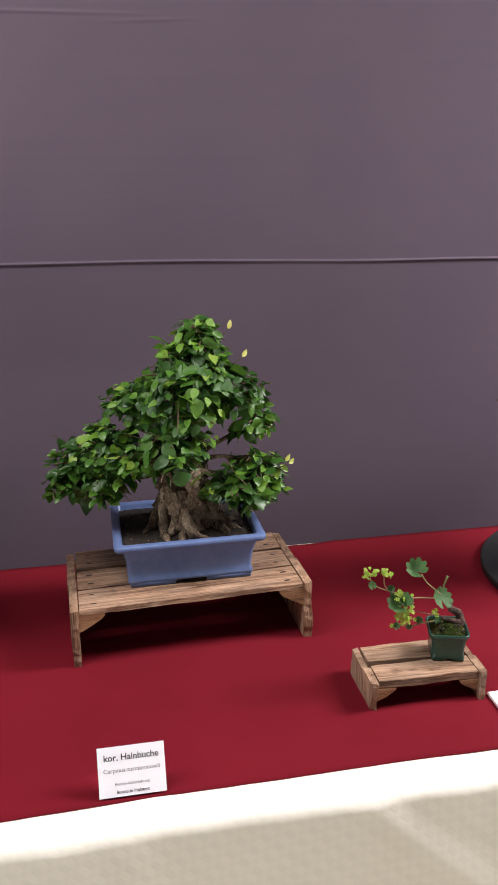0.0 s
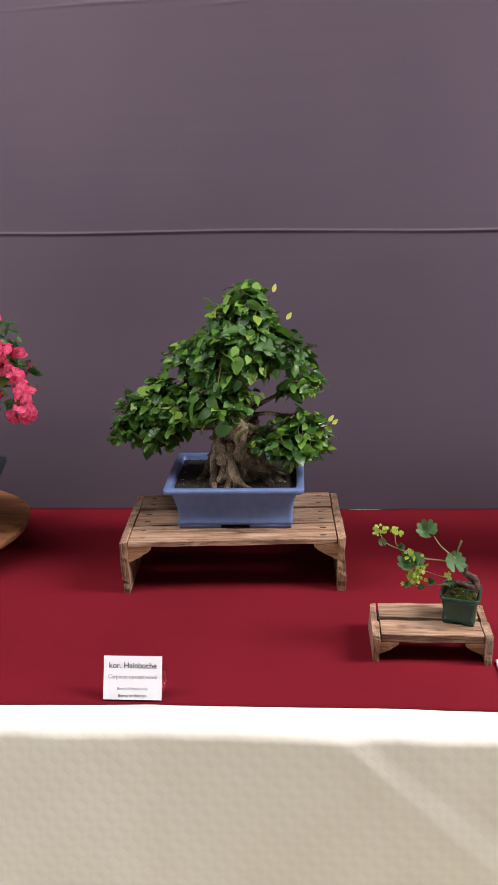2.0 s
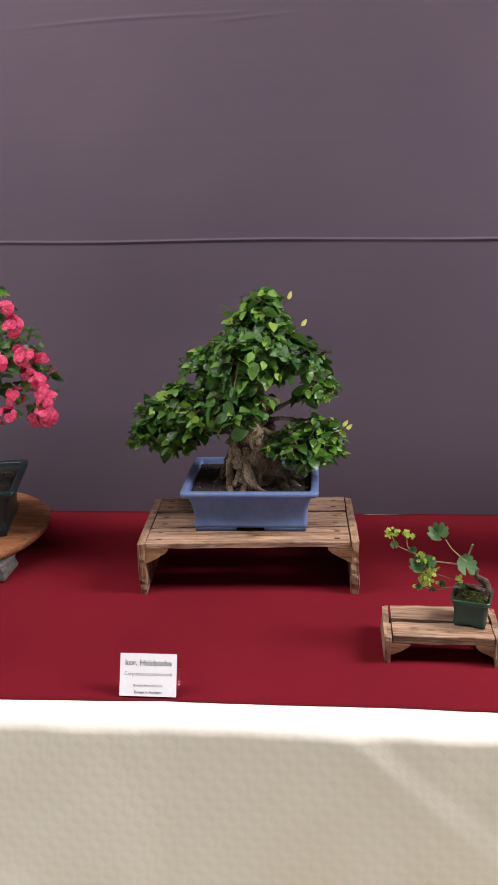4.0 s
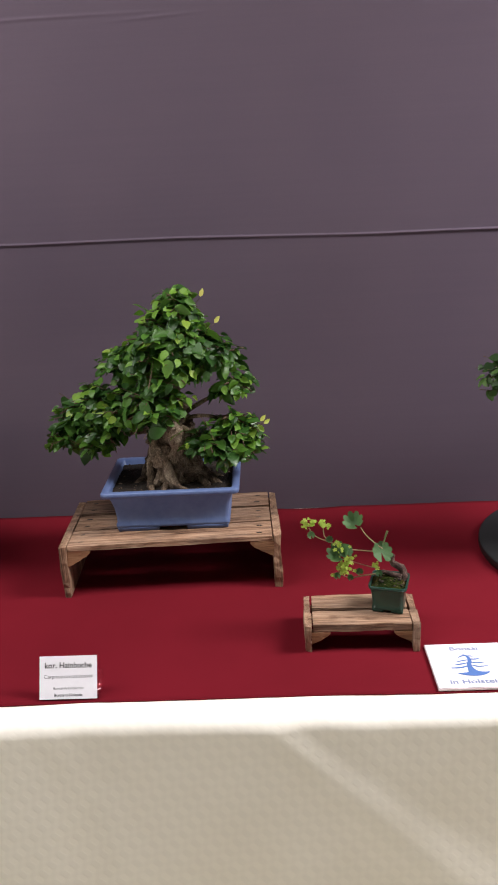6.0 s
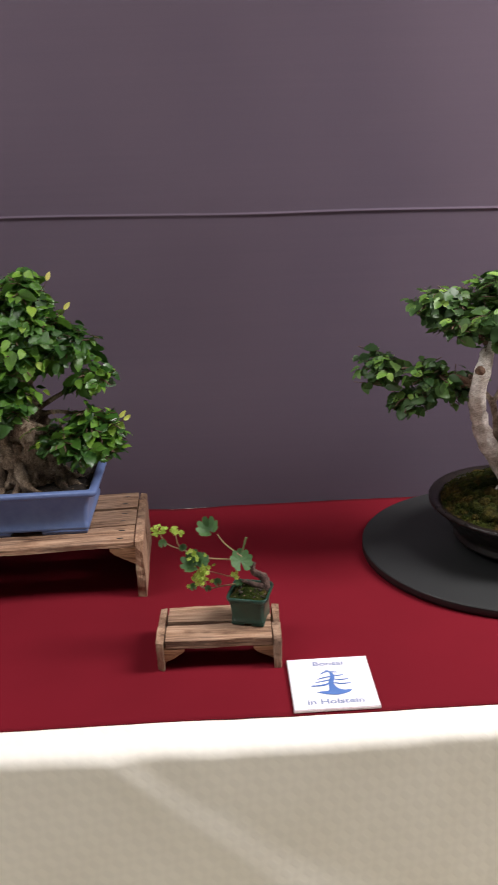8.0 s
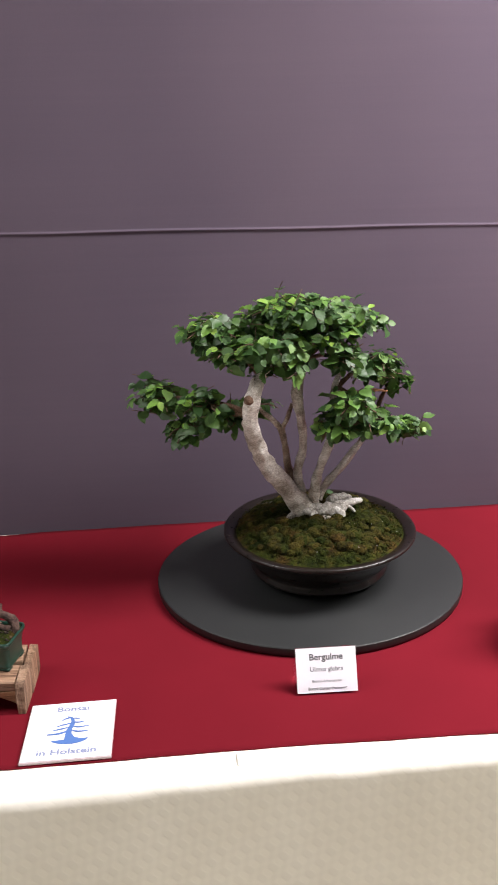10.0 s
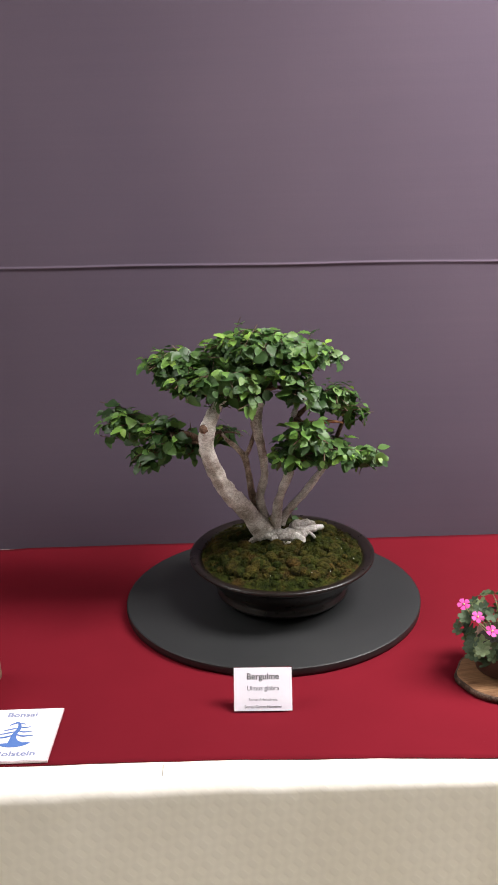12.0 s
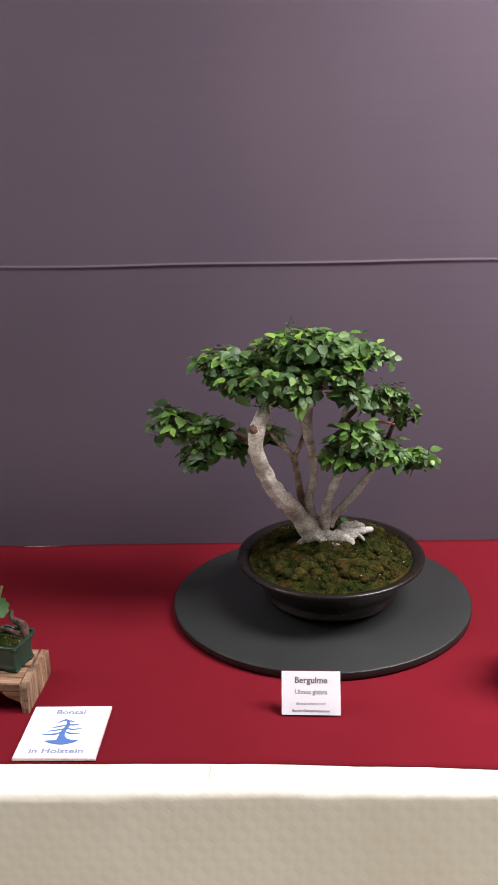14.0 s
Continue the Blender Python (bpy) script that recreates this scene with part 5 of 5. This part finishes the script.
# ---- cranesbill on a slice of wood ----
def cranesbill():
    cx, cy = 1.681, 0.205
    s = thing("wood_slice", cx, cy, TABLE, "oval slice of pale wood with bark edge", "wood slice", 10)
    part("slice", lathe([(0.01, 0.001), (0.082, 0.001), (0.0845, 0.0125), (0.081, 0.0135), (0.01, 0.0135)], 64, 0.10, 1.06, 0.92), SLICE_TOP, s)
    part("bark", lathe([(0.0825, 0), (0.0865, 0.001), (0.088, 0.006), (0.0865, 0.0125), (0.0835, 0.0128)], 64, 0.10, 1.06, 0.92, False), SLICE_BARK, s)
    p = thing("brown_clay_pot", cx - 0.004, cy + 0.014, TABLE + 0.0137, "small round unglazed brown clay pot on a wood slice", "plant pot")
    part("body", lathe([(0.01, 0), (0.042, 0), (0.047, 0.004), (0.051, 0.03), (0.053, 0.052), (0.056, 0.056), (0.056, 0.066), (0.053, 0.069), (0.048, 0.067), (0.047, 0.05)], 48), CLAY, p)
    part("soil", lathe([(0.0475, 0.058), (0.03, 0.061), (0.003, 0.062)], 32, cap=False), SOIL, p)
    o = Vector((cx - 0.004, cy + 0.014, TABLE + 0.075))
    t = thing("cranesbill_plant", *o, "bushy cranesbill with grey-green leaves and magenta flowers", "potted plant")
    fan = [shape_mesh("leaf", fan_shape(5, 0.38, 0.3), GREY_LEAF), shape_mesh("leaf", fan_shape(6, 0.3, 0.15), GREY_LEAF)]
    rng = random.Random(14)
    for k in range(130):
        a, h = rng.uniform(0, 2 * math.pi), rng.random()
        r = (0.088 - 0.05 * abs(h - 0.45)) * rng.uniform(0.65, 1.0)
        q = Vector((r * math.cos(a), r * math.sin(a) * 0.9, -0.012 + 0.098 * h - 0.012 * (r / 0.09)))
        n = Vector((math.cos(a) * 0.7, math.sin(a) * 0.7 - 0.25, 0.4 + 0.5 * h)) + Vector((rng.gauss(0, 0.3), rng.gauss(0, 0.3), 0))
        shared("leaf", fan[k % 2], t, facing(q, n, (math.cos(a), math.sin(a), rng.uniform(-0.6, 0.3)), rng.uniform(0.022, 0.036)))
        if k % 4 == 0:
            part("stem", limb([(0.01 * math.cos(a), 0.01 * math.sin(a), -0.012, 0.0012), (q.x * 0.6, q.y * 0.6, q.z * 0.7 + 0.004, 0.001), (q.x, q.y, q.z, 0.0008)], None, 5, 0.05, 0, 3), GREEN_STEM, t)
    petals = shape_mesh("flower", flower_shape(5, 1, 0.92, 0.5), MAGENTA)
    for x, y, z, nx in ((1.594, 0.201, 0.912, -0.3), (1.616, 0.185, 0.894, 0.0), (1.637, 0.165, 0.876, 0.15), (1.71, 0.15, 0.895, 0.2), (1.74, 0.2, 0.915, 0.4), (1.68, 0.22, 0.93, 0.0)):
        c = Vector((x, y, z)) - o
        f = shared("flower", petals, t, facing(c, (nx, -0.55, 0.85), (0.2, 0, 1), 0.023))
        eye = lathe([(0.0005, 0.0), (0.09, 0.06), (0.07, 0.16), (0.0005, 0.2)], 10)
        part("flower_centre", eye, YELLOW, f)
        part("flower_stem", limb([(c.x * 0.4, c.y * 0.4, 0.02, 0.0009), (c.x * 0.8, c.y * 0.8, c.z * 0.7, 0.0008), (c.x, c.y + 0.002, c.z, 0.0007)], None, 5, 0.05, 0, 4), STEM, t)


cranesbill()


# ---- name cards and the club plate ----
def name_card(x, y, rz, lines, label):
    """A printed card in a bent clear acrylic holder that leans back."""
    w, h, lean = 0.105, 0.0765, 26
    t = thing("name_card", x, y, TABLE + 0.001, label, "name card", rz, "name cards on the table")
    face = pose(0, 0, 0.003, 90 - lean, 0, 0)
    hold = part("acrylic_holder", slab(-w / 2 - 0.001, w / 2 + 0.001, 0, h + 0.001, -0.004, -0.0022, 0.0006), ACRYLIC, t, "clear acrylic holder", face, False)
    part("acrylic_foot", slab(-w / 2 - 0.001, w / 2 + 0.001, 0.004, 0.052, 0.0, 0.0018, 0.0006), ACRYLIC, t, m=pose(0, 0, 0.0005), smooth=False)
    part("acrylic_brace", slab(-w / 2 - 0.001, w / 2 + 0.001, 0, 0.026, -0.0009, 0.0009, 0.0004), ACRYLIC, t, m=pose(0, 0.052, 0.0012, 68, 0, 0), smooth=False)
    card = part("card", slab(-w / 2, w / 2, 0.0005, h, -0.0021, -0.0016), PAPER, t, "white printed card", face, False)
    for words, size, up, ink, bold, wide in lines:
        ob = lettering(words, size, ink, card, 0, up, -0.00135, bold, wide)
    for piece in t.children:
        if piece.name.startswith("acrylic"):
            piece.visible_shadow = False
    return t


name_card(0.0535, 0.003, 0.0, (("kor. Hainbuche", 0.0142, 0.0595, INK, 0.00022, 0.98), ("Carpinus turczaninowii", 0.0098, 0.040, PALE_INK, 0.0, 0.97), ("Bonsai-Arbeitskreis:", 0.0072, 0.0195, PALE_INK, 0.0, 0.95), ("Bonsai in Holstein", 0.0074, 0.0075, INK, 0.0001, 0.95)), "white name card for the hornbeam in a clear acrylic holder")
name_card(1.2195, 0.119, -1.5, (("Bergulme", 0.0158, 0.0605, INK, 0.00024, 0.98), ("Ulmus glabra", 0.0115, 0.040, PALE_INK, 0.0001, 0.97), ("Bonsai-Arbeitskreis:", 0.0068, 0.020, PALE_INK, 0.0, 0.95), ("Bonsai Garten Hannover", 0.0072, 0.0075, INK, 0.0001, 0.93)), "white name card for the elm in a clear acrylic holder")


def ribbon(rows, seed=0):
    """A flat painted stroke along (x, y, half width)."""
    path = smooth_path([(x, y, 0, r) for x, y, r in rows], 6)
    bm = bmesh.new()
    pairs = []
    for i, p in enumerate(path):
        a = path[min(i + 1, len(path) - 1)].to_3d() - path[max(i - 1, 0)].to_3d()
        n = Vector((-a.y, a.x, 0)).normalized() * max(p[3], 0.0002)
        pairs.append((p.to_3d() + n, p.to_3d() - n))
    vs = [(bm.verts.new(a), bm.verts.new(b)) for a, b in pairs]
    for (a, b), (c, d) in zip(vs, vs[1:]):
        bm.faces.new((a, b, d, c))
    bmesh.ops.recalc_face_normals(bm, faces=list(bm.faces))
    for f in bm.faces:
        if f.normal.z < 0:
            f.normal_flip()
    return bm


def club_plate():
    s = 0.071
    t = thing("club_plate", 0.7855, 0.0725, TABLE + 0.0015, "square white sheet in a clear acrylic plate with blue tree emblem", "table sign", 0.4)
    part("acrylic_base", slab(-s, s, -s, s, 0.0, 0.0045, 0.0008), ACRYLIC_EDGE, t, smooth=False)
    sheet = part("sheet", slab(-s + 0.0015, s - 0.0015, -s + 0.0015, s - 0.0015, 0.005, 0.0054), PAPER, t, "white printed sheet", smooth=False)
    z = 0.0058
    emblem = part("emblem", ribbon([(0.007, -0.024, 0.015), (0.005, -0.018, 0.009), (0.003, -0.008, 0.0055), (0.003, 0.003, 0.0042), (0.007, 0.018, 0.0036), (0.004, 0.032, 0.0022), (-0.003, 0.036, 0.0012)]), BLUE_INK, sheet, "blue emblem of a leaning tree", pose(-0.004, -0.004, z), False)
    part("mound", ribbon([(-0.027, -0.021, 0.0008), (-0.012, -0.0235, 0.0045), (0.006, -0.024, 0.0062), (0.022, -0.022, 0.004), (0.031, -0.0185, 0.0008)]), BLUE_INK, sheet, m=pose(0.0, -0.006, z + 0.0003), smooth=False)
    for rows in ([(0.004, 0.004, 0.0012), (-0.012, -0.003, 0.0022), (-0.032, -0.004, 0.0012)], [(0.005, 0.012, 0.001), (-0.010, 0.008, 0.0016), (-0.024, 0.005, 0.001)], [(0.005, 0.021, 0.001), (-0.008, 0.018, 0.0016), (-0.019, 0.014, 0.0008)], [(0.006, 0.004, 0.001), (0.018, -0.001, 0.0018), (0.036, 0.0, 0.0008)], [(0.008, 0.013, 0.001), (0.018, 0.010, 0.0016), (0.034, 0.012, 0.0008)], [(0.007, 0.024, 0.001), (0.016, 0.022, 0.0016), (0.027, 0.024, 0.0008)], [(0.004, 0.033, 0.001), (0.010, 0.033, 0.0014), (0.017, 0.031, 0.0008)], [(0.002, 0.035, 0.001), (-0.006, 0.033, 0.0016), (-0.012, 0.028, 0.0008)]):
        part("emblem_branch", ribbon(rows), BLUE_INK, sheet, m=pose(-0.004, -0.006, z + 0.0002), smooth=False)
    lettering("Bonsai", 0.0165, GHOST_INK, sheet, 0.0, 0.052, z, 0.0004, 1.25)
    lettering("in Holstein", 0.0165, GHOST_INK, sheet, 0.0, -0.053, z, 0.0004, 1.3)


club_plate()
